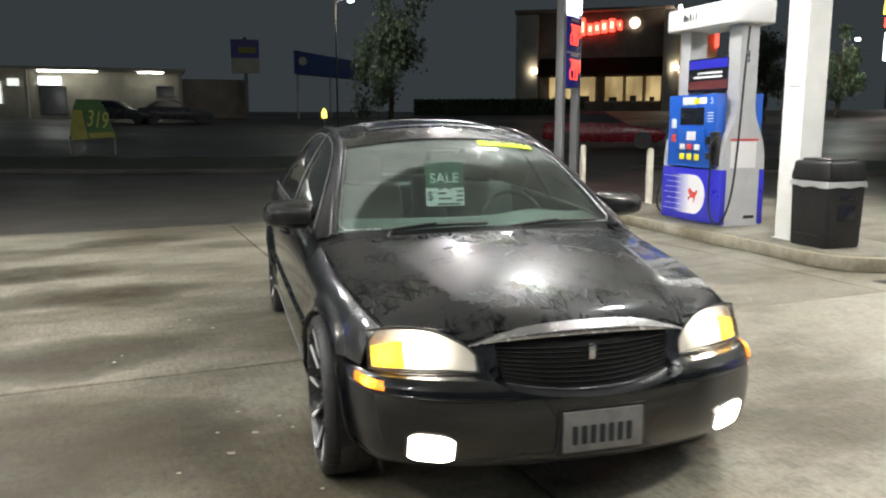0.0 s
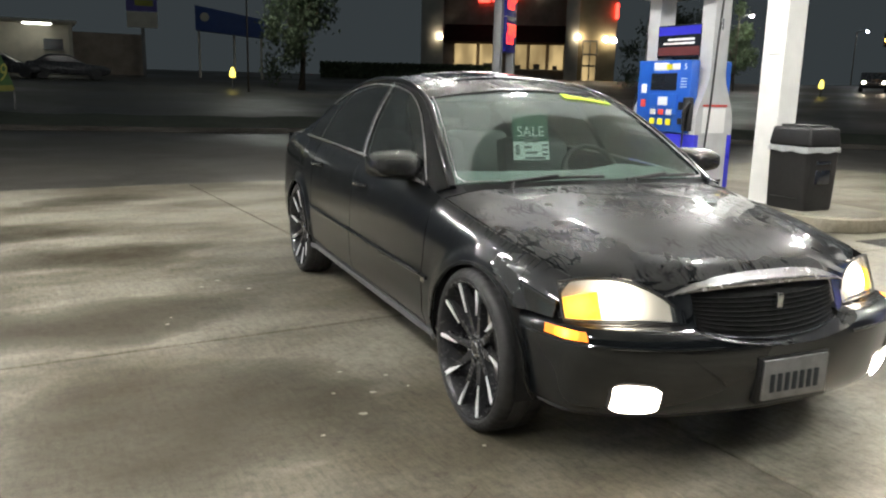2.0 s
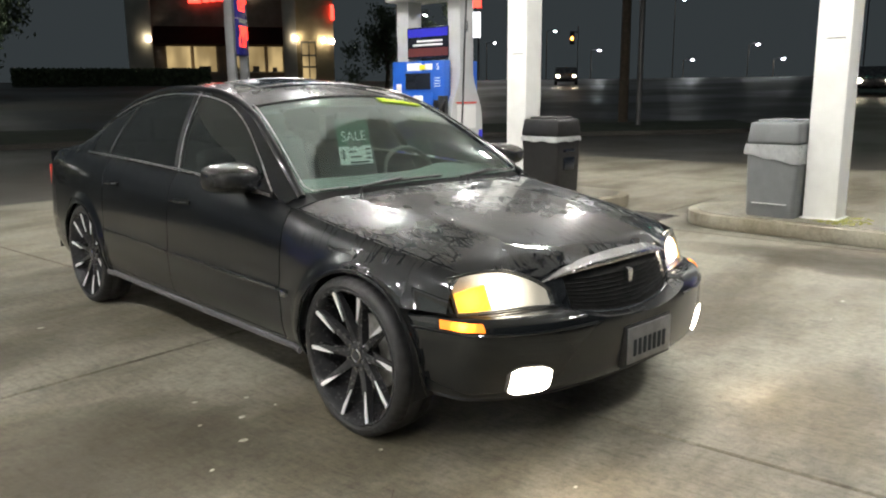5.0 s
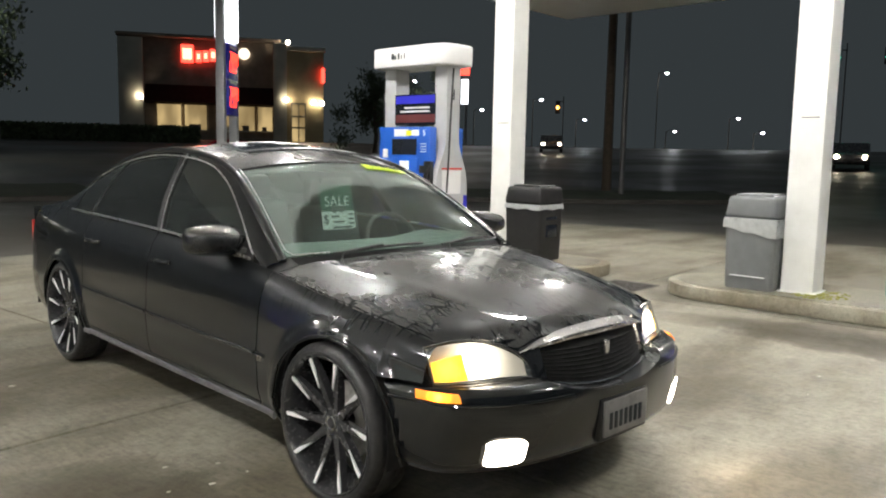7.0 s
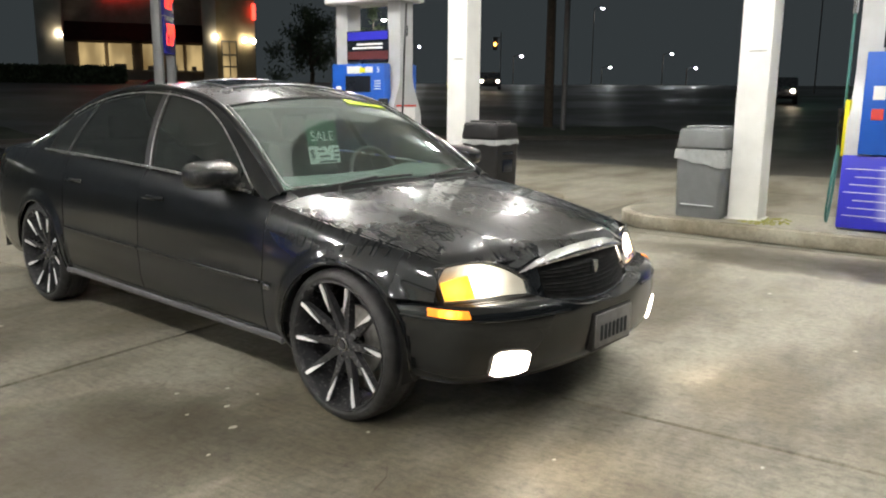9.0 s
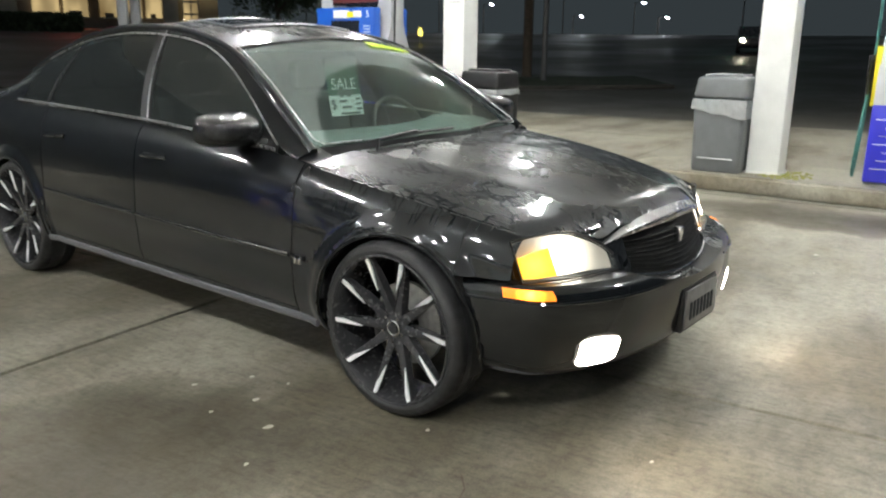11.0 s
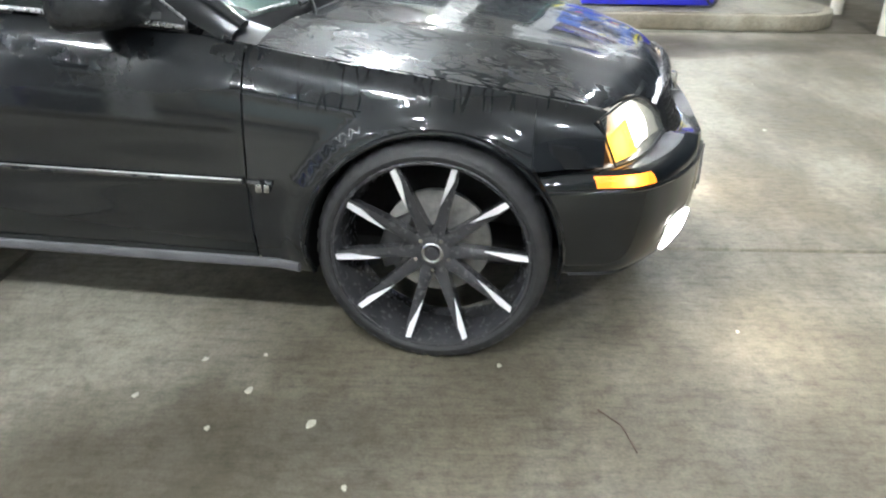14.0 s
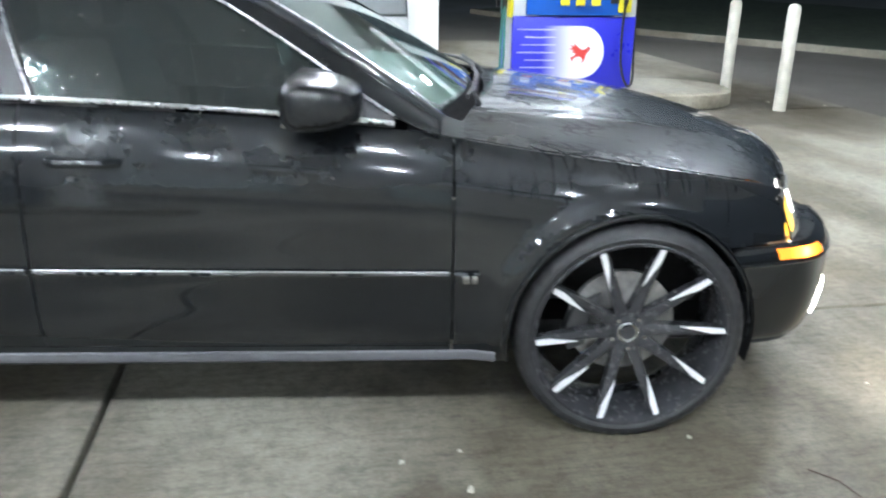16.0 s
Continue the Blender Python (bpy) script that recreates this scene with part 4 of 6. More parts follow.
G = 0.003
for sgn in (-1, 1):
    # front wing above the bumper corner and behind the wheel
    flank("front_wing", -0.26, 0.5 - G, 0.0, 1.0, sgn)
    bm = sheet(bmesh.new(), lambda y, q: side(y, ((0.568 - SILL) + (c_zs(y) - 0.568) * q) / (c_zs(y) - SILL), sgn), steps(-0.445, -0.262, 8), steps(0, 1, 8), 0.004)
    part("wing_tip", bm, M_WING, car)
    door = flank("front_door", 0.5 + G, 1.6 - G, 0.1, 1.0, sgn, "front passenger door" if sgn < 0 else "front door")
    rdoor = flank("rear_door", 1.6 + G, 2.52 - G, 0.1, 1.0, sgn)
    flank("rear_wing", 2.52 + G, 3.98, 0.0, 1.0, sgn)
    flank("rocker", 0.5 + G, 2.52 - G, 0.0, 0.098, sgn)
    # sill strip catching the light
    bm = bmesh.new()
    tube(bm, [side(y, 0.05, sgn) + Vector((sgn * 0.012, 0, -0.002)) for y in steps(0.378, 2.53, 30)], 0.008, 8, 2.0)
    part("sill_strip", bm, M_GREYSILL, car, "dull grey sill strip")
    # rubbing strip with bright insert
    for nm, y0, y1 in (("rubbing_strip", 0.43, 0.497), ("rubbing_strip", 0.51, 1.59), ("rubbing_strip", 1.61, 2.5)):
        bm = bmesh.new()
        tube(bm, [side(y, (0.513 + 0.012 * (y - 0.5) - SILL) / (c_zs(y) - SILL), sgn) + Vector((sgn * 0.003, 0, 0)) for y in steps(y0, y1, 14)], 0.009, 8)
        st = part(nm, bm, M_PAINT, car)
        if y0 > 0.5:
            bm = bmesh.new()
            tube(bm, [side(y, (0.521 + 0.012 * (y - 0.5) - SILL) / (c_zs(y) - SILL), sgn) + Vector((sgn * 0.011, 0, 0)) for y in steps(y0, y1, 14)], 0.0032, 6)
            part("bright_insert", bm, M_CHROME, st)
    b = bmesh.new()
    p = side(0.455, (0.5 - SILL) / (c_zs(0.455) - SILL), sgn)
    box(b, p.x - 0.014, p.x + 0.014, 0.435, 0.45, 0.488, 0.512, bevel=0.002)
    box(b, p.x - 0.014, p.x + 0.014, 0.456, 0.474, 0.488, 0.512, bevel=0.002)
    part("badge", b, M_CHROME, car, "small chrome letters badge")
    # arch lips
    for yc in (0.0, REAR_Y):
        bm = bmesh.new()
        lipp = []
        for t in steps(-14, 194, 44):
            y, z = yc + ARCH * math.cos(radians(t)), WHEEL_Z + ARCH_Z * math.sin(radians(t))
            s = (z - SILL) / (c_zs(y) - SILL)
            if s < 0:
                continue
            q = side(y, s, sgn)
            lipp.append((q.x + sgn * 0.001, y, z))
        tube(bm, lipp, 0.009, 8)
        part("arch_lip", bm, M_SIDE, car)
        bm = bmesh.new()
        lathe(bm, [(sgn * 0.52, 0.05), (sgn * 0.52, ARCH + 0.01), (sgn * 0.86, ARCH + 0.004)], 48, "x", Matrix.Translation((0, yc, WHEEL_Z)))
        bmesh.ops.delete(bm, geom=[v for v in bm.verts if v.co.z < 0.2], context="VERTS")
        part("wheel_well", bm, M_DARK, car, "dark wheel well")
    # door handle
    p = side(1.44, 0.82, sgn)
    bm = bmesh.new()
    tube(bm, [(p.x + sgn * 0.002, 1.35, p.z), (p.x + sgn * 0.028, 1.375, p.z + 0.003), (p.x + sgn * 0.03, 1.49, p.z + 0.004), (p.x + sgn * 0.002, 1.52, p.z)], 0.013, 8)
    part("door_handle", bm, M_SIDE, door)
    p2 = side(2.36, 0.82, sgn)
    bm = bmesh.new()
    tube(bm, [(p2.x + sgn * 0.002, 2.27, p2.z), (p2.x + sgn * 0.028, 2.295, p2.z + 0.003), (p2.x + sgn * 0.03, 2.41, p2.z + 0.004), (p2.x + sgn * 0.002, 2.44, p2.z)], 0.013, 8)
    part("door_handle", bm, M_SIDE, rdoor)

# bonnet
hood_edge = smooth_curve([(0.0, -0.66), (0.2, -0.645), (0.41, -0.578), (0.55, -0.525), (0.66, -0.475), (0.74, -0.425)])


def hood_z(x, y):
    k = min(1.0, abs(x) / shoulder_x(y))
    z = c_zc(y) - (c_zc(y) - c_zs(y)) * k ** 2.9
    # two raised folds that run towards the grille
    return z + 0.006 * math.exp(-((abs(x) - (0.42 + 0.2 * max(0, y + 0.5))) / 0.05) ** 2)


def hood_point(u, v):
    xr = u
    yf, yb = hood_edge(abs(xr) * 0.735), 0.36 + 0.145 * abs(xr) ** 2
    y = yf + (yb - yf) * v
    x = xr * (shoulder_x(y) - 0.012) * (1 if v > 0.12 else 0.985 + 0.015 * v / 0.12)
    z = hood_z(x, y)
    if v < 0.08:
        z -= 0.02 * (1 - v / 0.08) ** 2
    # the front lip dips between the grille and the lamp
    if v < 0.16:
        k = (1 - v / 0.16) ** 2 * math.exp(-((abs(x) - 0.43) / 0.08) ** 2)
        y, z = y - 0.03 * k, z - 0.055 * k
    return Vector((x, y, z))


part("bonnet", sheet(bmesh.new(), hood_point, steps(-1, 1, 60), steps(0, 1, 48), 0.005), M_PAINT, car, "black bonnet beaded with rain")
# strip between bonnet and flank
for sgn in (-1, 1):
    part("wing_top", sheet(bmesh.new(), lambda y, q: Vector((sgn * (shoulder_x(y) - 0.007 + 0.007 * q), y, hood_z(shoulder_x(y) - 0.007 + 0.007 * q, y) + (c_zs(y) - hood_z(shoulder_x(y), y)) * q)), steps(-0.43, 0.56, 30), steps(0, 1, 2), 0.004), M_PAINT, car)
    # painted corner between bonnet, wing and pillar foot
    def wing_corner(y, q):
        x = shoulder_x(y) - (shoulder_x(y) - 0.69) * q
        rise = min(1.0, (y - 0.47) / 0.15)
        return Vector((sgn * x, y, hood_z(x, y) + 0.003 + rise * 0.03 * q))
    part("wing_corner", sheet(bmesh.new(), wing_corner, steps(0.47, 0.62, 8), steps(0, 1, 8), 0.004), M_SIDE, car)
# scuttle between bonnet and windscreen
part("scuttle", sheet(bmesh.new(), lambda u, v: Vector((u * 0.74, 0.345 + 0.14 * u * u + 0.17 * v, 0.865 - 0.03 * u * u + 0.01 * v)), steps(-1, 1, 20), steps(0, 1, 4), 0.01), M_BLACKPL, car)

# black cowl that closes the foot of the windscreen
def cowl(c, v):
    x, y, z = rail(0.02)
    a = Vector((-x * c * 0.985, y - 0.146 * (1 - c * c), z + 0.021 * (1 - c * c)))
    return a + Vector((0, -0.03 * v, -0.07 * v))


# front bumper
plan = smooth_curve([(0.0, 0.0, -0.785), (0.15, 0.15, -0.782), (0.3, 0.3, -0.765), (0.46, 0.455, -0.735), (0.6, 0.585, -0.685), (0.72, 0.69, -0.622), (0.82, 0.762, -0.548), (0.9, 0.797, -0.45), (1.0, 0.824, -0.345), (1.08, 0.836, -0.262)])
BUMPER_Z = 0.25
setback = smooth_curve([(0.24, 0.085), (0.262, 0.045), (0.29, 0.024), (0.34, 0.01), (0.42, 0.0), (0.49, 0.002), (0.525, 0.01), (0.545, 0.025), (0.556, 0.055)])


def nose(t, z):
    x, y = plan(abs(t))
    b = setback(z)
    k = min(1.0, max(0.0, (abs(t) - 0.7) / 0.3))
    return Vector((math.copysign(1, t) * (x - b * k * 0.6), y + b * (1 - 0.55 * k), z))


def bumper_top(t):
    x = abs(t)
    return 0.556 - 0.062 * max(0.0, 1 - (x / 0.38) ** 2) ** 0.8


def arch_cut(p):
    r = Vector((p.y, p.z - WHEEL_Z))
    if r.length < ARCH:
        r = r.normalized() * ARCH
        return Vector((p.x, r.x, p.z))
    return p


bumper = part("front_bumper", sheet(bmesh.new(), lambda t, q: arch_cut(nose(t, BUMPER_Z + (bumper_top(t) - BUMPER_Z) * q)), steps(-1.08, 1.08, 90), steps(0, 1, 26), 0.006), M_SIDE, car, "black front bumper")
# ledge from the bumper back to the grille and lamps
part("bumper_ledge", sheet(bmesh.new(), lambda t, q: nose(t, bumper_top(t)) + Vector((0, 0.12 * q, 0.004 * q)), steps(-0.95, 0.95, 60), steps(0, 1, 4), 0.004), M_PAINT, bumper)
# rolled lower lip
bm = bmesh.new()
tube(bm, [nose(t, BUMPER_Z) + Vector((0, 0.006, 0)) for t in steps(-0.93, 0.93, 50)], 0.008, 8)
part("lower_lip", bm, M_BLACKPL, bumper)
for sgn in (-1, 1):
    bm = bmesh.new()
    tube(bm, [nose(sgn * t, 0.505) + Vector((0, -0.002, 0)) for t in steps(0.3, 1.07, 30)], 0.005, 6)
    part("bumper_crease", bm, M_SIDE, bumper)
    # fog lamps
    def fog(u, v):
        t = 0.52 + 0.157 * u
        z = 0.273 + (0.1 + 0.008 * u) * (0.5 + (v - 0.5) * (1 - 0.3 * abs(2 * u - 1) ** 4))
        return nose(sgn * t, z)
    f = part("fog_lamp", sheet(bmesh.new(), lambda u, v: fog(u, v) + Vector((0, -0.003, 0)), steps(-0.08, 1.08, 8), steps(-0.1, 1.1, 4), 0.004), M_BLACKPL, car, "lit fog lamp in the bumper")
    part("lens", sheet(bmesh.new(), lambda u, v: fog(u, v) + Vector((0, -0.009, 0)), steps(0, 1, 10), steps(0, 1, 6), 0.004), M_FOGL, f, "glowing lens")
    # side marker
    part("side_marker", sheet(bmesh.new(), lambda u, v: nose(sgn * (0.765 + 0.15 * u), 0.517 + 0.03 * v) + Vector((sgn * 0.004, -0.005, 0)), steps(0, 1, 10), steps(0, 1, 3), 0.005), M_AMBER, car, "glowing amber side marker")

# grille
def front_up(x, z):
    """The upper nose: lamps and grille lean back."""
    t = abs(x)
    y = smooth_curve([(0.0, -0.655), (0.15, -0.645), (0.3, -0.615), (0.41, -0.575), (0.5, -0.548), (0.6, -0.517), (0.7, -0.468), (0.76, -0.42)])(t)
    return Vector((x, y - 0.055 * (0.69 - z) / 0.13, z))


M_BEADED = plain("rain_beaded_satin_shell", (0.016, 0.017, 0.018), 0.17, 0, 0.2, 60, 0.12)
M_SLAT = plain("matt_black_slat", (0.008, 0.008, 0.008), 0.7, 0, 0.2, 8, 0.0, 0.2)
grille = part("grille", sheet(bmesh.new(), lambda u, v: front_up(u * 0.36 * (0.86 + 0.14 * v), bumper_top(u * 0.3) - 0.005 + (0.672 - bumper_top(u * 0.3)) * v) + Vector((0, 0.02, 0)), steps(-1, 1, 30), steps(0, 1, 6), 0.006), M_DARK, car, "dark slatted grille")
for k in range(9):
    v = 0.08 + 0.095 * k
    bm = bmesh.new()
    tube(bm, [front_up(u * 0.355 * (0.86 + 0.14 * v), bumper_top(u * 0.3) + (0.665 - bumper_top(u * 0.3)) * v) + Vector((0, 0.012, 0)) for u in steps(-1, 1, 20)], 0.003, 6)
    part("slat", bm, M_SLAT, grille)
bm = bmesh.new()
tube(bm, [front_up(u * 0.31, bumper_top(u * 0.27) + 0.012) + Vector((0, 0.005, 0)) for u in steps(-1, 1, 24)], 0.005, 6)
part("lower_bright_line", bm, M_CHROME, grille)
bm = sheet(bmesh.new(), lambda u, v: front_up(u * 0.425, 0.664 + 0.046 * v * (1 - 0.85 * abs(u) ** 2.5) + 0.02 * (1 - u * u)) + Vector((0, -0.012 - 0.012 * math.sin(v * math.pi) + 0.014 * v, -0.016 * abs(u) ** 3)), steps(-1, 1, 40), steps(0, 1, 8), 0.006)
part("chrome_bar", bm, M_WETCHROME, grille, "rain-beaded chrome bar over the grille")
b = bmesh.new()
box(b, -0.013, 0.013, -0.7, -0.672, 0.6, 0.655, bevel=0.004)
part("emblem", b, M_CHROME, grille)

def mirror_x(p, sgn):
    return Vector((sgn * p.x, p.y, p.z))


# painted nose panel behind the grille and lamps
part("nose_panel", sheet(bmesh.new(), lambda u, v: front_up(u * 0.745, 0.545 + (0.155 + 0.012 * (1 - u * u)) * v) + Vector((0, 0.035 + 0.03 * v + 0.02 * abs(u), 0)), steps(-1, 1, 40), steps(0, 1, 8), 0.005), M_SIDE, car)
# grille surround that runs up to the bonnet's edge, beside and above the lamp
lamp_top = smooth_curve([(0.395, 0.615), (0.43, 0.65), (0.5, 0.688), (0.58, 0.707), (0.68, 0.707), (0.755, 0.69)])


def surround(u, v):
    x = 0.335 + 0.235 * u
    z0 = 0.548 if x < 0.39 else 0.548 + (lamp_top(x) - 0.552) * min(1.0, (x - 0.39) / 0.008)
    z1 = max(z0 + 0.004, 0.72 - 0.035 * u * u)
    return front_up(x, z0 + (z1 - z0) * v) + Vector((0, 0.002 + 0.012 * max(0, v - 0.85) / 0.15, 0))


for sgn in (-1, 1):
    part("grille_surround", sheet(bmesh.new(), lambda u, v: mirror_x(surround(u, v), sgn), steps(0, 1, 30), steps(0, 1, 8), 0.003), M_PAINT, car)
# headlamps
for sgn in (-1, 1):
    def lamp(u, v, off=0.0):
        x = 0.395 + 0.36 * u
        z = 0.563 + (lamp_top(x) - 0.563) * v
        p = front_up(x, z)
        return Vector((sgn * p.x, p.y + off, p.z))
    hl = part("headlamp", sheet(bmesh.new(), lambda u, v: lamp(0.02 + 0.95 * u, 0.03 + 0.88 * v, 0.016 + 0.016 * math.sin(math.pi * u)), steps(0, 1, 16), steps(0, 1, 8), 0.005), M_BOWL, car, "lit headlamp with clear lens and amber corner")
    part("lens", sheet(bmesh.new(), lambda u, v: lamp(u, v), steps(0, 1, 24), steps(0, 1, 8), 0.003), M_LENS, hl)
    part("surround", tube(bmesh.new(), [lamp(u, 0, 0.0) for u in steps(0, 1, 14)] + [lamp(1, v, 0) for v in steps(0.1, 1, 6)] + [lamp(u, 1, 0) for u in steps(0.95, 0, 14)], 0.004, 6), M_BLACKPL, hl)
    part("turn_signal", sheet(bmesh.new(), lambda u, v: lamp(0.68 + 0.29 * u, 0.07 + (0.62 - 0.12 * u) * v, 0.011), steps(0, 1, 10), steps(0, 1, 8), 0.005), M_CORNER, hl, "amber corner lamp, lit")
    bm = sheet(bmesh.new(), lambda r, a: lamp(0.5 + 0.13 * r * math.cos(a), 0.5 + 0.3 * r * math.sin(a), 0.006), steps(0.02, 1, 5), steps(0, 2 * math.pi, 24), 0.004)
    part("low_beam", bm, M_BEAM, hl, "dazzling low beam")

# the beams that the fog lamps throw on the ground ahead
for sgn in (-1, 1):
    sd = bpy.data.lights.new("fog_beam", "SPOT")
    sd.energy, sd.color, sd.spot_size, sd.spot_blend, sd.shadow_soft_size = 8, (1.0, 0.84, 0.68), radians(160), 1.0, 0.03
    lo = new("fog_beam", sd)
    lo.parent = car
    lo.matrix_basis = look((sgn * 0.6, -0.76, 0.33), (sgn * 0.9, -3.2, 0.0))

# number plate, its writing shown as bars
pl = part("number_plate", boxed(-0.149, 0.149, -0.8, -0.79, 0.308, 0.452, bevel=0.003), M_PLATE, car, "metal number plate, darkened as in shade, with dark bars")
for k in range(7):
    part("bar", boxed(-0.118 + 0.034 * k, -0.118 + 0.034 * k + 0.021, -0.803, -0.799, 0.335, 0.402, bevel=0.002), M_INK, pl)
part("plate_holder", boxed(-0.162, 0.162, -0.79, -0.76, 0.292, 0.46, bevel=0.004), M_BLACKPL, car)

# greenhouse
rail = smooth_curve([(0.0, -0.735, 0.53, 0.895), (0.12, -0.70, 0.7, 1.005), (0.3, -0.642, 0.96, 1.16), (0.45, -0.592, 1.21, 1.278), (0.58, -0.568, 1.5, 1.352), (0.7, -0.56, 1.85, 1.382), (0.8, -0.562, 2.2, 1.372), (0.88, -0.58, 2.55, 1.315), (0.94, -0.615, 2.85, 1.215), (1.0, -0.68, 3.2, 1.05)])
R_WS, R_RW = 0.45, 0.865
def mirror(p, sgn):
    return Vector((p[0] * (1 if sgn < 0 else -1), p[1], p[2]))


def across(q, c, crown, forward=0.0):
    """A point of the roof or screens between both rails: c from -1 to 1."""
    x, y, z = rail(q)
    return Vector((-x * c, y - forward * (1 - c * c), z + crown * (1 - c * c)))


part("roof", sheet(bmesh.new(), lambda q, c: across(q, c, 0.055, 0.06), steps(R_WS, R_RW, 30), steps(-1, 1, 24), 0.006), M_PAINT, car, "black roof beaded with rain")
sr = part("sunroof", sheet(bmesh.new(), lambda q, c: across(q, c, 0.055, 0.06) + Vector((0, 0, 0.004)), steps(0.56, 0.7, 10), steps(-0.66, 0.66, 14), 0.003), M_SCREEN, car, "dark glass sunroof panel")
bm = bmesh.new()
loop = [across(0.575, c, 0.055, 0.06) for c in steps(-0.68, 0.68, 14)] + [across(q, 0.68, 0.055, 0.06) for q in steps(0.58, 0.7, 8)] + [across(0.705, c, 0.055, 0.06) for c in steps(0.68, -0.68, 14)] + [across(q, -0.68, 0.055, 0.06) for q in steps(0.7, 0.575, 8)]
tube(bm, [p + Vector((0, 0, 0.004)) for p in loop], 0.004, 6)
part("sunroof_seal", bm, M_TRIM, sr)
part("windscreen", sheet(bmesh.new(), lambda q, c: across(q, c * 0.985, 0.02 + 0.035 * q / R_WS, 0.15 - 0.09 * q / R_WS), steps(0.015, R_WS, 20), steps(-1, 1, 24), 0.004), M_GLASS, car, "clear windscreen with rain beads").visible_shadow = False
part("rear_screen", sheet(bmesh.new(), lambda q, c: across(q, c * 0.96, 0.055, 0.06 - 0.16 * (q - R_RW) / (1 - R_RW)), steps(R_RW, 0.99, 10), steps(-1, 1, 16), 0.004), M_TINT, car).visible_shadow = False
part("cowl", sheet(bmesh.new(), cowl, steps(-1, 1, 30), steps(0, 1, 4), 0.006), M_BLACKPL, car)
# bright and black edges of the windscreen
bm = bmesh.new()
tube(bm, [across(R_WS, c, 0.055, 0.062) + Vector((0, -0.004, 0.002)) for c in steps(-1, 1, 24)], 0.006, 6)
part("screen_header_trim", bm, M_BLACKPL, car)
for sgn in (-1, 1):
    # windscreen pillar, roof rail and rear pillar in one sweep
    bm = bmesh.new()
    tube(bm, [mirror(rail(q), sgn) for q in steps(0.0, 0.97, 60)], lambda t: 0.018 + 0.014 * max(0, 0.25 - abs(t - 0.2)), 10)
    part("roof_rail", bm, M_SIDE, car)
    bm = bmesh.new()
    tube(bm, [across(0.02, sgn * c * 0.985, 0.02, 0.15) + Vector((0, -0.006, 0.006)) for c in steps(0.72, 0.94, 8)] + [mirror(rail(q), sgn) + Vector((-sgn * 0.026, -0.012, 0.014)) for q in steps(0.035, R_WS, 30)], 0.0032, 6)
    part("screen_side_trim", bm, M_TRIM, car, "bright screen moulding")

    # side glass from belt to rail
    def belt(y):
        return Vector((sgn * (c_w(y) - 0.082), y, c_zs(y) + 0.004))
    def rail_at(y):
        lo, hi = 0.0, 1.0
        for _ in range(24):
            mid = (lo + hi) / 2
            if rail(mid)[1] < y:
                lo = mid
            else:
                hi = mid
        return mirror(rail(lo), sgn)
    def dlo(y, v):
        a, b = belt(y), rail_at(y)
        p = a.lerp(b, v)
        bulge = 0.025 * math.sin(math.pi * v)
        return p + Vector((sgn * bulge, 0, 0))
    def bpil(v):
        return 1.56 + 0.17 * v
    front = part("front_window", sheet(bmesh.new(), lambda u, v: dlo(0.7 + (bpil(v) - 0.7) * u, 0.02 + 0.94 * v), steps(0, 1, 24), steps(0, 1, 8), 0.003), M_TINT, car, "tinted front door glass")
    rear = part("rear_window", sheet(bmesh.new(), lambda u, v: dlo(bpil(v) + 0.06 + (2.86 - bpil(v) - 0.06) * u, 0.02 + 0.94 * v), steps(0, 1, 24), steps(0, 1, 8), 0.003), M_TINTR, car, "tinted rear door glass")
    front.visible_shadow = rear.visible_shadow = False
    # painted pillar between the door's bright surround and the windscreen
    def frame_v(y):
        wide = 0.03 + 0.055 * min(1.0, max(0.0, (1.4 - y) / 0.75))
        return max(0.0, 1 - wide / (rail_at(y) - belt(y)).length)
    part("windscreen_pillar", sheet(bmesh.new(), lambda y, v: dlo(y, frame_v(y) + (1 - frame_v(y)) * v) + Vector((sgn * 0.008, 0, 0)), steps(0.535, 1.6, 44), steps(0, 1, 6), 0.006), M_SIDE, car)
    part("sail_panel", sheet(bmesh.new(), lambda u, v: dlo(0.655 + 0.12 * u, frame_v(0.655 + 0.12 * u) * v) + Vector((sgn * 0.004, 0, 0)), steps(0, 1, 8), steps(0, 1, 5), 0.006), M_BLACKPL, car)
    part("middle_pillar", sheet(bmesh.new(), lambda u, v: dlo(bpil(v) + 0.08 * u - 0.01, v) + Vector((sgn * 0.004, 0, 0)), steps(0, 1, 3), steps(0, 1, 8), 0.006), M_BLACKPL, car)
    bm = bmesh.new()
    tube(bm, [dlo(bpil(v) + 0.0, v) + Vector((sgn * 0.012, 0, 0)) for v in steps(0, 0.97, 10)], 0.0038, 14)
    part("pillar_trim", bm, M_TRIM, car)
    part("quarter_divider", sheet(bmesh.new(), lambda u, v: dlo(2.44 + 0.03 * u - 0.08 * v + 0.1, v) + Vector((sgn * 0.004, 0, 0)), steps(0, 1, 2), steps(0, 1, 8), 0.006), M_BLACKPL, car)
    part("rear_pillar", sheet(bmesh.new(), lambda u, v: dlo(2.84 + 0.34 * u, v) + Vector((sgn * 0.004, 0, 0)), steps(0, 1, 10), steps(0, 1, 8), 0.006), M_PAINT, car)
    bm = bmesh.new()
    tube(bm, [belt(y) + Vector((sgn * 0.014, 0, 0.014)) for y in steps(0.655, 2.86, 40)], 0.0065, 14)
    part("belt_moulding", bm, M_TRIM, car, "bright moulding along the windows")
    bm = bmesh.new()
    tube(bm, [dlo(y, min(0.93, frame_v(y))) + Vector((sgn * 0.015, 0, 0)) for y in steps(0.657, 2.8, 60)], 0.0042, 8)
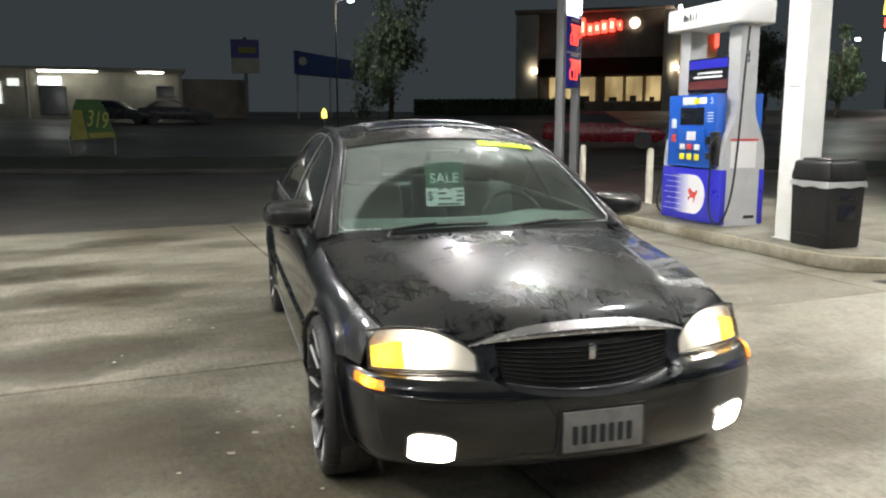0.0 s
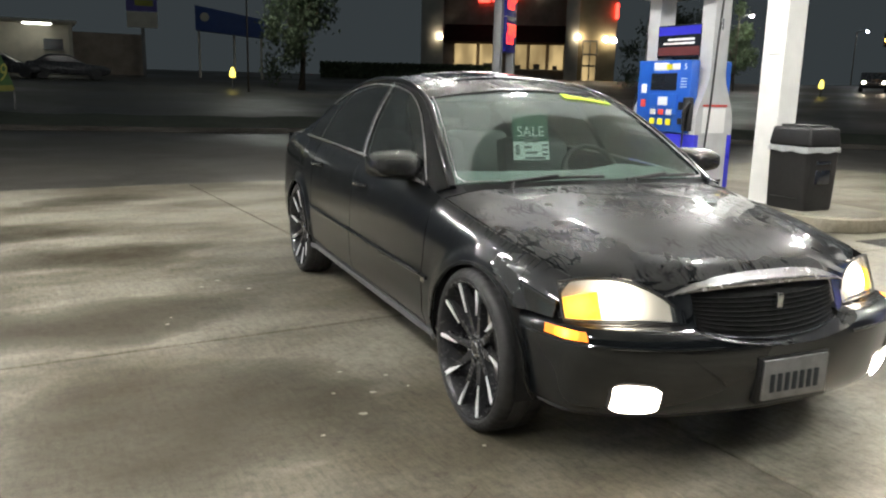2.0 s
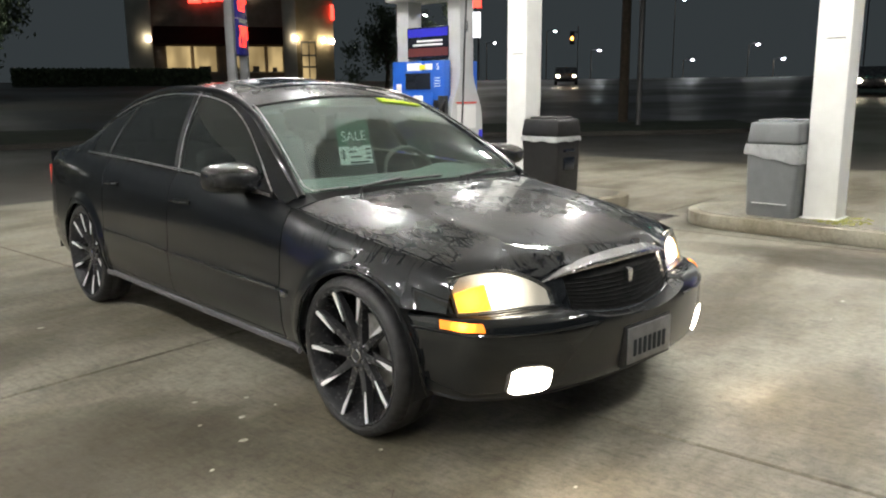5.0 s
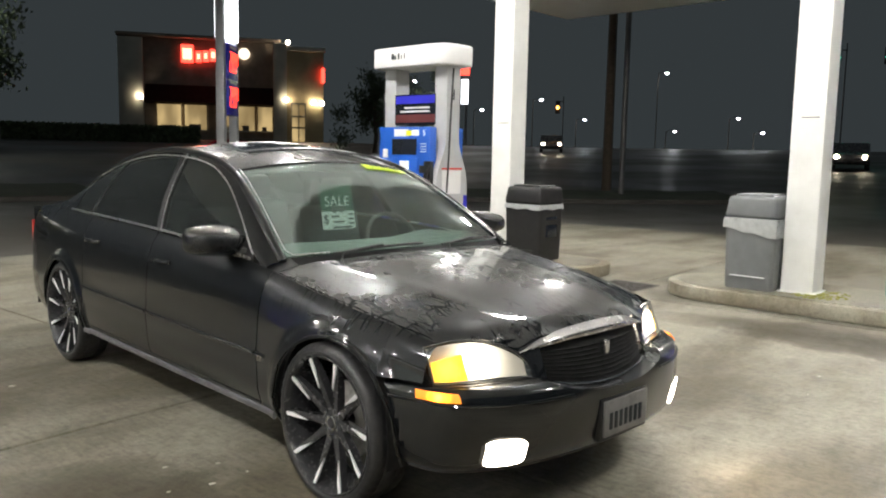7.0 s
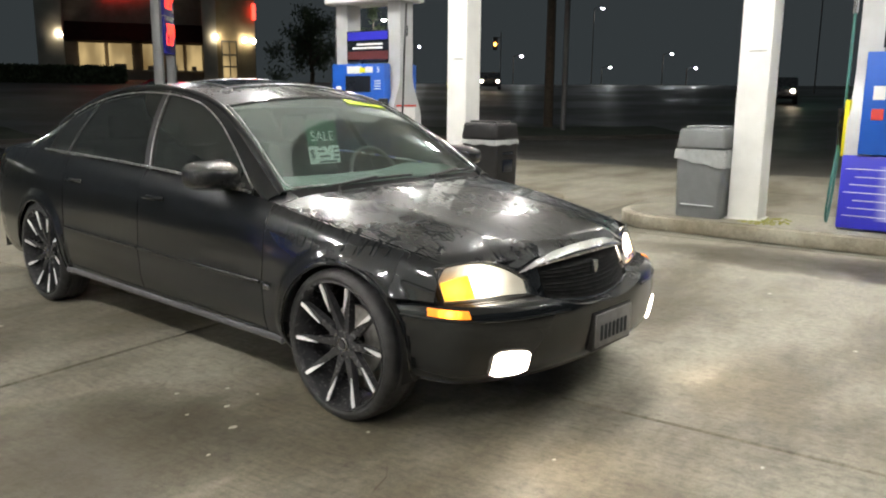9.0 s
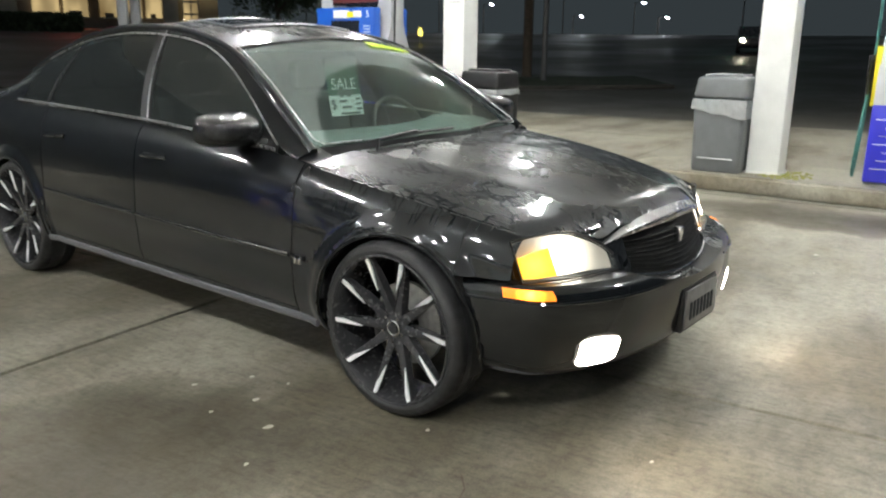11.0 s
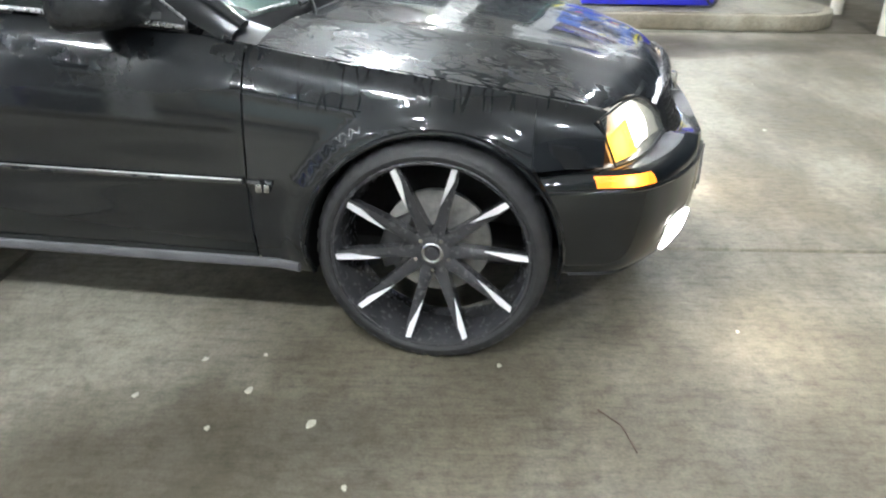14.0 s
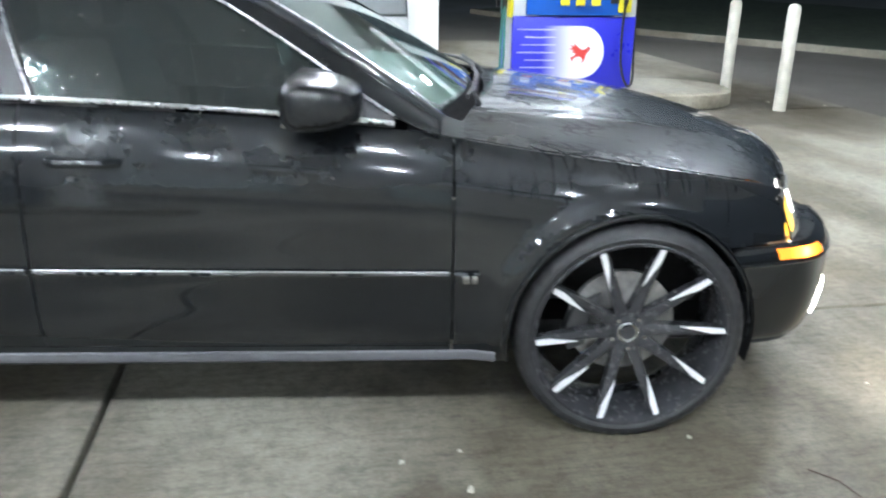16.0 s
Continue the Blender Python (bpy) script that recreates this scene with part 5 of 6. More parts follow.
    part("window_surround", bm, M_TRIM, car)

    # door mirror
    bm = bmesh.new()
    bmesh.ops.create_uvsphere(bm, u_segments=24, v_segments=14, radius=1)
    for v in bm.verts:
        x, y, z = v.co
        sx = math.copysign(abs(x) ** 0.48, x)
        sz = math.copysign(abs(z) ** 0.56, z)
        flat = y if y < 0 else y * 0.35
        v.co = Vector((sgn * (0.905 + 0.132 * sx), 0.875 + 0.15 * flat, 0.97 + (0.072 - 0.01 * sx) * sz * (1 + 0.12 * min(0, y)) + 0.004 * sx))
    mir = part("door_mirror", bm, M_BEADED, car, "black door mirror")
    part("mirror_stalk", tube(bmesh.new(), [(sgn * 0.765, 0.72, 0.915), (sgn * 0.82, 0.78, 0.925), (sgn * 0.87, 0.84, 0.945)], 0.026, 8), M_BLACKPL, mir)
    part("mirror_glass", boxed(sgn * 0.905 - 0.095, sgn * 0.905 + 0.095, 0.9, 0.917, 0.924, 1.002, bevel=0.003), M_CHROME, mir)
    # wiper
    bm = bmesh.new()
    x0 = -0.1 if sgn < 0 else 0.52
    x1 = x0 - 0.5
    pts = []
    for t in steps(0, 1, 12):
        x = x0 + (x1 - x0) * t
        c = -x / 0.735
        p = across(0.006 + 0.014 * t, c if abs(c) < 1 else math.copysign(1, c), 0.022, 0.147)
        pts.append(p + Vector((0, -0.02, 0.014 + 0.006 * math.sin(math.pi * t))))
    tube(bm, pts, 0.007, 6)
    tube(bm, [pts[0] + Vector((0.02, -0.04, -0.03)), pts[1] + Vector((0, -0.012, 0.002)), pts[6] + Vector((0, -0.008, 0.012))], 0.0075, 6)
    part("wiper", bm, M_BLACKPL, car)

# tail
part("boot_lid", sheet(bmesh.new(), lambda u, v: Vector((u * (shoulder_x(3.2 + 0.78 * v) + 0.0), 3.16 + 0.82 * v, c_deck(3.16 + 0.82 * v) - (c_deck(3.16 + 0.82 * v) - c_zs(3.16 + 0.82 * v)) * abs(u) ** 3)), steps(-1, 1, 24), steps(0, 1, 14), 0.005), M_PAINT, car)
part("tail_panel", sheet(bmesh.new(), lambda u, v: Vector((u * 0.72, 3.98 + 0.1 * (1 - u * u) * (1 - 0.4 * v), 0.2 + 0.74 * v)), steps(-1, 1, 20), steps(0, 1, 10), 0.006), M_PAINT, car)
for sgn in (-1, 1):
    part("tail_lamp", sheet(bmesh.new(), lambda u, v: Vector((sgn * (0.45 + 0.28 * u), 4.0 + 0.07 * (1 - u), 0.68 + 0.16 * v)) + Vector((0, 0.012, 0)), steps(0, 1, 6), steps(0, 1, 4), 0.01), M_RED, car)
# plain blocks under and inside the body, coloured as deep shade
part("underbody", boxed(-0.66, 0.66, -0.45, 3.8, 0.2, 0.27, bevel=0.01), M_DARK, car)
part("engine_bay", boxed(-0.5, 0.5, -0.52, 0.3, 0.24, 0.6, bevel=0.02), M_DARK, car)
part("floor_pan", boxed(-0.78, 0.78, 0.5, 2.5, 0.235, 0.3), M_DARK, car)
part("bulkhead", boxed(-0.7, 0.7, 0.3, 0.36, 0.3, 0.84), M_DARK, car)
part("boot_bulkhead", boxed(-0.75, 0.75, 3.1, 3.14, 0.3, 0.98), M_DARK, car)

# cabin
part("dashboard", sheet(bmesh.new(), lambda u, v: Vector((u * 0.7, 0.44 + 0.1 * u * u + 0.5 * v, 0.888 + 0.05 * math.sin(math.pi * min(1, v * 0.75)) - (0.12 * max(0, v - 0.7) / 0.3) + (0.03 * math.exp(-((u * 0.7 - 0.36) / 0.16) ** 2) * math.sin(math.pi * v)))), steps(-1, 1, 30), steps(0, 1, 12), 0.02), M_DASH, car, "pale grey dashboard")
sw = part("steering_wheel", lathe(bmesh.new(), [(0.0 + 0.014 * math.cos(t), 0.19 + 0.014 * math.sin(t)) for t in steps(0, 2 * math.pi * 7 / 8, 7)], 32, "y", pose(0.36, 1.05, 0.86, -25), closed=True), M_SEAT, car)
part("spoke", boxed(-0.17, 0.17, -0.012, 0.012, -0.04, 0.03, bevel=0.008), M_SEAT, sw, m=pose(0.36, 1.05, 0.86, -25))
for x, y in ((-0.37, 1.45), (0.37, 1.45), (-0.38, 2.3), (0.38, 2.3)):
    st = part("car_seat", boxed(x - 0.25, x + 0.25, y - 0.3, y + 0.25, 0.4, 0.56, bevel=0.05), M_SEAT, car, "dark leather seat")
    b = bmesh.new()
    box(b, x - 0.24, x + 0.24, y + 0.12, y + 0.27, 0.5, 1.04, bevel=0.05)
    for v in b.verts:
        v.co.y += 0.25 * (v.co.z - 0.5)
    part("seat_back", b, M_SEAT, st)
    part("headrest", boxed(x - 0.12, x + 0.12, y + 0.3, y + 0.4, 1.05, 1.22, bevel=0.04), M_SEAT, st)
part("rear_shelf", boxed(-0.7, 0.7, 2.75, 3.2, 0.93, 0.95), M_DASH, car)
part("roof_lining", sheet(bmesh.new(), lambda q, c: across(q, c * 0.95, 0.02, 0.06) + Vector((0, 0, -0.03)), steps(R_WS + 0.02, R_RW, 10), steps(-1, 1, 8), 0.004), M_DASH, car)
part("rear_view_mirror", boxed(-0.11, 0.11, 1.12, 1.15, 1.19, 1.25, bevel=0.014), M_BLACKPL, car)

# wheels
def treaded(bm, profile, seg):
    """A tyre whose shoulders are cut by slanting grooves."""
    lathe(bm, profile, seg)
    bm.verts.ensure_lookup_table()
    for k, (a, r) in enumerate(profile):
        if r > 0.3 and abs(a) > 0.045 or (r >= 0.317 and abs(a) > 0.03):
            for i in range(seg):
                if (i + k) % 4 == 0:
                    v = bm.verts[k * seg + i]
                    v.co.y, v.co.z = v.co.y * 0.982, v.co.z * 0.982
    return bm


def wheel_parts(parent, sgn, yc, turn):
    root = Matrix.Translation((sgn * 0.8, yc, WHEEL_Z))
    def put(name, bm, mat, par, label=""):
        for v in bm.verts:
            v.co = Vector((sgn * v.co.x, v.co.y * 1.03, v.co.z * 1.03))
        bm.transform(root)
        for v in bm.verts:
            v.co.z = max(v.co.z, 0.0005)
        return part(name, bm, mat, par, label)
    w = put("wheel", treaded(bmesh.new(), [(-0.1, 0.26), (-0.105, 0.285), (-0.1, 0.305), (-0.085, 0.315), (-0.04, 0.317), (-0.035, 0.312), (-0.028, 0.317), (0.028, 0.317), (0.035, 0.312), (0.04, 0.317), (0.07, 0.315), (0.086, 0.307), (0.094, 0.294), (0.094, 0.286), (0.0955, 0.284), (0.094, 0.276), (0.088, 0.268), (0.08, 0.262)], 192), M_RUBBER, parent, "low-profile tyre on a black and silver alloy wheel")
    put("rim", lathe(bmesh.new(), [(0.088, 0.27), (0.09, 0.266), (0.085, 0.26), (0.07, 0.254), (0.03, 0.243), (-0.05, 0.238), (-0.1, 0.25), (-0.1, 0.262)], 72), M_RIMBLK, w, "gloss black rim")
    put("rim_lip", lathe(bmesh.new(), [(0.086, 0.258), (0.093, 0.262), (0.095, 0.267), (0.093, 0.2705), (0.086, 0.272)], 72), M_RIMBLK, w)
    put("brake_disc", lathe(bmesh.new(), [(-0.045, 0.05), (-0.045, 0.15), (-0.025, 0.15), (-0.025, 0.05)], 48), M_STEEL, w, "worn steel brake disc")
    b = bmesh.new()
    prism(b, [(0.06, 0.09), (0.14, 0.05), (0.165, -0.03), (0.15, -0.09), (0.1, -0.07), (0.09, 0.0)], -0.06, -0.01, "x", 0.008)
    put("brake_caliper", b, M_DARKSTEEL, w)
    for k in range(10):
        a = radians(turn + 36 * k)
        # spoke: broad and deep at the hub, tapering, with a bright wedge at its tip
        b = bmesh.new()
        sec = [(0.045, 0.02, 0.052, 0.018), (0.1, 0.0145, 0.06, 0.02), (0.17, 0.0135, 0.07, 0.018), (0.235, 0.0125, 0.08, 0.014), (0.258, 0.0095, 0.083, 0.01)]
        rr = []
        for r, hw, face, dep in sec:
            rr.append([b.verts.new((face - dep * 2, r, -hw)), b.verts.new((face - 0.006, r, -hw)), b.verts.new((face, r, -hw * 0.15)), b.verts.new((face - 0.004, r, hw)), b.verts.new((face - dep * 2, r, hw))])
        for p, q in zip(rr, rr[1:]):
            for i in range(5):
                b.faces.new((p[i], p[(i + 1) % 5], q[(i + 1) % 5], q[i]))
        b.faces.new(rr[0][::-1])
        b.faces.new(rr[-1])
        b.transform(Matrix.Rotation(a, 4, "X"))
        sp = put("spoke", b, M_RIMBLK, w)
        b = bmesh.new()
        wedge = [(0.142, -0.0132), (0.2, -0.013), (0.256, -0.0105), (0.2605, 0.004), (0.222, 0.0045)]
        lo = [b.verts.new((0.0725 + (r - 0.17) * 0.17 - 0.004, r, t)) for r, t in wedge]
        hi = [b.verts.new((0.0725 + (r - 0.17) * 0.17 + 0.002, r, t)) for r, t in wedge]
        b.faces.new(hi)
        b.faces.new(lo[::-1])
        for i in range(5):
            b.faces.new((lo[i], lo[(i + 1) % 5], hi[(i + 1) % 5], hi[i]))
        b.transform(Matrix.Rotation(a, 4, "X"))
        put("machined_tip", b, M_RIMSIL, sp, "bright machined spoke tip")
    put("hub", lathe(bmesh.new(), [(0.02, 0.065), (0.045, 0.06), (0.05, 0.045), (0.05, 0.001)], 32), M_RIMBLK, w)
    cap = put("centre_cap", lathe(bmesh.new(), [(0.05, 0.031), (0.058, 0.03), (0.06, 0.026), (0.058, 0.022), (0.06, 0.001)], 28), M_CHROME, w, "chrome-ringed centre cap")
    put("cap_badge", lathe(bmesh.new(), [(0.0605, 0.02), (0.062, 0.019), (0.062, 0.001)], 24), M_RIMBLK, cap)
    for k in range(5):
        a = radians(turn + 18 + 72 * k)
        y, z = 0.047 * math.cos(a), 0.047 * math.sin(a)
        put("wheel_nut", cyl(bmesh.new(), (0.045, y, z), (0.064, y, z), 0.008, 0.006, 6), M_CHROME, w)
    return w


for sgn in (-1, 1):
    wheel_parts(car, sgn, 0.0, 177)
    wheel_parts(car, sgn, REAR_Y, 190)

# papers in the windscreen: a price sheet on the mirror and a lime strip at the top
sheet_m = pose(-0.04, 1.06, 1.065, 78, 0, 0)
ps = thing("price_sheet", "green and white sale sheet hung inside the windscreen", "paper sign", sheet_m)
part("green_half", boxed(-0.11, 0.11, 0.0, 0.15, -0.001, 0.001), M_GREENPAPER, ps)
part("white_half", boxed(-0.11, 0.11, -0.1, 0.0, -0.001, 0.001), M_PAPER, ps)
lettering("word", "SALE", 0.08, M_PAPER, ps, pose(0, 0.052, 0.0016))
lettering("dollar_sign", "$", 0.07, M_INK, ps, pose(-0.085, -0.045, 0.0016))
for k, (x, w, y) in enumerate(((-0.02, 0.05, -0.03), (0.0, 0.07, -0.06), (0.085, 0.035, -0.02), (0.085, 0.035, -0.045), (0.085, 0.035, -0.07), (0.02, 0.13, -0.09))):
    part("print_bar", boxed(x - w / 2, x + w / 2, y - 0.005, y + 0.005, 0.0008, 0.0018), M_INK, ps)
for x in (-0.025, 0.025):
    b = bmesh.new()
    lathe(b, [(0.0008, 0.001), (0.0008, 0.022), (0.0018, 0.022), (0.0018, 0.001)], 16, "z", Matrix.Translation((x, 0.012, 0)))
    part("pale_spot", b, M_DASH, ps)
q0, q1 = 0.405, 0.435
strip = thing("windscreen_strip", "lime yellow printed strip along the windscreen top", "sticker")
part("film", sheet(bmesh.new(), lambda q, c: across(q, c, 0.02 + 0.035 * q / R_WS, 0.15 - 0.09 * q / R_WS) + Vector((0, -0.003, 0.006)), steps(q0, q1, 3), steps(0.27, 0.82, 12), 0.001), M_LIME, strip)
pa, pb, pc = across(0.42, 0.545, 0.053, 0.066), across(0.42, 0.8, 0.053, 0.066), across(0.44, 0.545, 0.053, 0.064)
ax = (pb - pa).normalized()
az = ax.cross((pc - pa).normalized()).normalized()
ay = az.cross(ax)
lm = Matrix((ax, ay, az)).transposed().to_4x4()
lm.translation = pa + az * 0.011
lettering("word", "AFFORDABLE", 0.046, M_INK, strip, lm)

# ---------------------------------------------------------------- beyond the forecourt
HERE = (-2.68, -2.46)


def bearing(az, d):
    """A place d metres off along a compass bearing from the forecourt."""
    return HERE[0] + d * math.sin(radians(az)), HERE[1] + d * math.cos(radians(az))


def faced(az, d, z=None):
    """A pose whose x runs across the line of sight and whose y runs away."""
    x, y = bearing(az, d)
    return pose(x, y, rise(x, y) - 0.03 if z is None else z, 0, 0, -az)


M_BRICK = plain("brown_render", (0.26, 0.21, 0.17), 0.8, 0, 0.25, 1.5, 0.2)
M_TAN = plain("tan_render", (0.42, 0.34, 0.2), 0.8, 0, 0.15, 1.2, 0.2)
M_CREAM = plain("cream_render", (0.5, 0.47, 0.4), 0.8, 0, 0.15, 1.2, 0.2)
M_AWN = plain("maroon_awning", (0.02, 0.011, 0.011), 0.9, 0, 0.2, 4, 0.1, 0.1)
def room_glow(name, lo, hi, strength):
    """A lit room seen small through its window: uneven light and dark shapes."""
    m, nt, links, b = material(name)
    n = noise_node(nt, links, 0.55, 2, 0.5, (1.6, 1, 0.7))
    links.new(ramp(nt, links, n, [(0.3, lo), (0.5, tuple(0.55 * v for v in hi)), (0.68, hi)]), b.inputs["Emission Color"])
    b.inputs["Emission Strength"].default_value = strength
    b.inputs["Base Color"].default_value = (0.05, 0.05, 0.05, 1)
    return m


M_ROOM = room_glow("warm_room_light", (0.3, 0.19, 0.07), (1.0, 0.72, 0.32), 0.26)
M_ROOM2 = glow("pale_room_light", (0.9, 0.95, 0.85), 0.4)
# faint glow for the windows of the added, unseen shop
M_ROOM3 = glow("added_window_glow", (0.8, 0.9, 0.85), 0.07)
M_NEONRED = glow("red_sign_light", (1.0, 0.05, 0.03), 2.2)
M_CORE = glow("pale_sign_core", (1.0, 0.5, 0.25), 1.6)
M_LEDRED = glow("red_price_light", (1.0, 0.04, 0.02), 2.0)
M_PALELIT = glow("white_sign_light", (0.95, 0.97, 1.0), 1.6)
M_DISC = glow("cream_sign_light", (1.0, 0.85, 0.62), 0.9)
M_BULB = glow("lamp_light", (1.0, 0.86, 0.62), 24)
M_BULBW = glow("street_lamp_light", (0.92, 0.97, 1.0), 150)
M_BULBX = glow("near_street_lamp_light", (0.95, 1.0, 0.9), 500)
M_YELLIT = glow("yellow_sign_light", (1.0, 0.8, 0.12), 1.2)
M_GREENLIT = glow("green_signal_light", (0.05, 1.0, 0.55), 8)
M_AMBERLIT = glow("amber_signal_light", (1.0, 0.35, 0.05), 8)
M_GRASS = plain("dark_grass", (0.022, 0.032, 0.014), 0.9, 0, 0.5, 3, 0.5)
M_LEAF = plain("leaf_green", (0.075, 0.1, 0.05), 0.6, 0, 0.5, 5, 0.1)
M_BARK = plain("bark", (0.09, 0.07, 0.05), 0.9, 0, 0.3, 9, 0.5)
M_SIGNBLUE = plain("blue_awning_cloth", (0.03, 0.065, 0.22), 0.6, 0, 0.2, 1, 0.1)
M_PURPLE = plain("purple_sign", (0.1, 0.08, 0.3), 0.5, 0, 0.2, 2, 0.0)
M_CARRED = plain("dark_red_paint", (0.22, 0.01, 0.02), 0.25, 0, 0.15, 2, 0.0)
M_CARGREY = plain("dark_grey_paint", (0.05, 0.05, 0.055), 0.25, 0, 0.15, 2, 0.0)
M_FLAGG = plain("green_banner_cloth", (0.07, 0.16, 0.05), 0.7, 0, 0.2, 3, 0.1)
M_NUM = plain("yellow_number_print", (0.5, 0.5, 0.1), 0.6, 0, 0.15, 3, 0.0)
M_FLAGY = plain("yellow_banner_cloth", (0.3, 0.29, 0.06), 0.7, 0, 0.2, 3, 0.1)

# price pylon
pyl = thing("price_pylon", "grey pylon with blue panel and red lit prices", "sign", pose(7.1, 15.5, 0, 0, 0, 45))
for x in (0.0, 1.1):
    zb = rise(7.1, 15.5) - 0.03
    po = part("post", boxed(x - 0.1, x + 0.1, -0.1, 0.1, zb, 6.4, bevel=0.01), M_PUMPGREY, pyl)
    part("base_plate", boxed(x - 0.2, x + 0.2, -0.2, 0.2, zb, zb + 0.09, bevel=0.01), M_KERB, po)
SEGMENTS = {"2": "abged", "8": "abcdefg", "9": "abcdfg"}
pan = part("panel", boxed(0.12, 0.98, -0.16, 0.16, 2.3, 4.05, bevel=0.015), M_BLUE, pyl, "blue price panel")
part("divider", boxed(0.12, 0.98, -0.166, 0.166, 3.15, 3.18), M_WHITEP, pan)
for z in (2.5, 3.36):
    for k in range(4):
        x0 = 0.2 + 0.19 * k
        for s_ in (-1, 1):
            dg = bmesh.new()
            hgt = 0.5 if k < 3 else 0.3
            up = 0.2 if k == 3 else 0.0
            on = SEGMENTS[("2899" if z > 3 else "2999")[k]]
            h2 = hgt / 2
            for name, (a, b_, c_, d_) in {"a": (0.02, 0.12, hgt - 0.035, hgt), "g": (0.02, 0.12, h2 - 0.017, h2 + 0.017), "d": (0.02, 0.12, 0, 0.035), "f": (0, 0.03, h2 + 0.02, hgt - 0.02), "b": (0.11, 0.14, h2 + 0.02, hgt - 0.02), "e": (0, 0.03, 0.02, h2 - 0.02), "c": (0.11, 0.14, 0.02, h2 - 0.02)}.items():
                if name in on:
                    box(dg, x0 + a, x0 + b_, s_ * 0.172 - 0.006, s_ * 0.172 + 0.006, z + c_ + up, z + d_ + up)
            part("price_digit", dg, M_LEDRED, pan)
    part("print_bar", boxed(0.25, 0.8, -0.168, 0.168, z + 0.58, z + 0.64), M_WHITEP, pan)
part("brand_panel", boxed(0.12, 0.98, -0.18, 0.18, 4.15, 5.6, bevel=0.02), M_PALELIT, pyl, "white lit panel")

# restaurant across the road
rest = thing("restaurant", "brown single-storey restaurant with lit windows and red sign", "building", faced(29.25, 90) @ Matrix.Translation((0, 0, -0.5)) @ Matrix.Diagonal((1.75, 1.75, 1.75, 1)))
G0 = 0.0
part("main_wall", boxed(-6.1, 2.9, 0.3, 12.0, G0, 6.5, bevel=0.02), M_BRICK, rest)
part("pier", boxed(-6.6, -5.2, -0.1, 0.3, G0, 6.4, bevel=0.03), M_CREAM, rest)
part("roof_edge", boxed(-6.7, 3.0, -0.15, 12.1, 6.5, 6.7, bevel=0.04), M_BRICK, rest)
part("awning", prism(bmesh.new(), [(0.3, 2.55), (0.3, 3.7), (-0.7, 2.6)], -5.1, 2.6, "x"), M_AWN, rest, "maroon sloping awning")
for k, (a, b_) in enumerate(((-4.5, -3.0), (-2.9, -1.5), (-1.0, 0.2), (0.3, 1.4), (1.5, 2.5))):
    w = part("window", boxed(a, b_, 0.2, 0.26, 1.0, 2.5), M_ROOM, rest, "warm lit window")
    for q in (a, b_ - 0.05):
        part("frame", boxed(q, q + 0.05, 0.14, 0.2, 1.0, 2.5), M_DARKSTEEL, w)
    part("sill", boxed(a, b_, 0.1, 0.2, 0.92, 1.0), M_CREAM, w)
    part("table_shape", boxed(a + 0.3, b_ - 0.4, 0.15, 0.19, 1.0, 1.25 + 0.08 * (k % 2), bevel=0.03), M_BRICK, w, "dark seat seen in the window")
part("tower", boxed(2.95, 5.6, -0.6, 4.0, G0, 6.0, bevel=0.03), M_TAN, rest, "tan entrance tower")
part("tower_cap", boxed(2.85, 5.7, -0.7, 4.1, 6.0, 6.25, bevel=0.03), M_CREAM, rest)
part("pier", boxed(2.5, 3.3, -0.75, -0.3, G0, 6.4, bevel=0.03), M_CREAM, rest)
dr = part("entrance", boxed(3.6, 4.45, -0.66, -0.6, 0.1, 2.75), M_ROOM, rest, "glowing glass entrance")
for z in (0.1, 1.2, 1.9, 2.7):
    part("door_bar", boxed(3.6, 4.45, -0.7, -0.66, z, z + 0.1), M_DARKSTEEL, dr)
for x in (3.55, 4.0, 4.42):
    part("door_bar", boxed(x, x + 0.07, -0.7, -0.66, 0.1, 2.8), M_DARKSTEEL, dr)
# lit sign: plain blocks of red with a pale edge, and a pale round
sg = part("sign_backing", boxed(-3.1, 0.6, 0.2, 0.26, 5.3, 5.32), M_BRICK, rest)
xs = -3.0
for k, (w_, h_) in enumerate(((0.85, 0.85), (0.42, 0.5), (0.42, 0.5), (0.48, 0.55), (0.45, 0.6), (0.1, 0.25), (0.3, 0.4))):
    z0 = 5.05 + 0.05 * k + (0.25 if k == 5 else 0)
    part("sign_block", boxed(xs, xs + w_ * 0.86, 0.12, 0.24, z0, z0 + 0.1 + h_ * 1.15, bevel=0.05), M_NEONRED, sg)
    part("sign_core", boxed(xs + 0.1, xs + w_ * 0.86 - 0.1, 0.09, 0.12, z0 + 0.2, z0 + h_), M_CORE, sg) if w_ > 0.2 else None
    xs += w_
disc = bmesh.new()
lathe(disc, [(0.05, 0.001), (0.05, 0.34), (0.2, 0.34)], 24, "y", Matrix.Translation((0.75, 0.05, 5.75)))
part("sign_disc", disc, M_DISC, sg)
part("red_sign_block", boxed(5.45, 5.65, -0.8, -0.62, 4.1, 5.0), M_NEONRED, rest)
for x, z, y in ((-5.35, 2.9, -0.2), (3.25, 2.95, -0.85), (4.95, 2.85, -0.75), (5.5, 2.8, -0.75), (3.4, 6.5, -0.5)):
    bm = bmesh.new()
    bmesh.ops.create_icosphere(bm, subdivisions=2, radius=0.13, matrix=Matrix.Translation((x, y, z)))
    sc = part("wall_lamp", bm, M_BULB, rest, "lit globe lamp")
    part("bracket", boxed(x - 0.04, x + 0.04, y, y + 0.22, z - 0.2, z - 0.12), M_DARKSTEEL, sc)


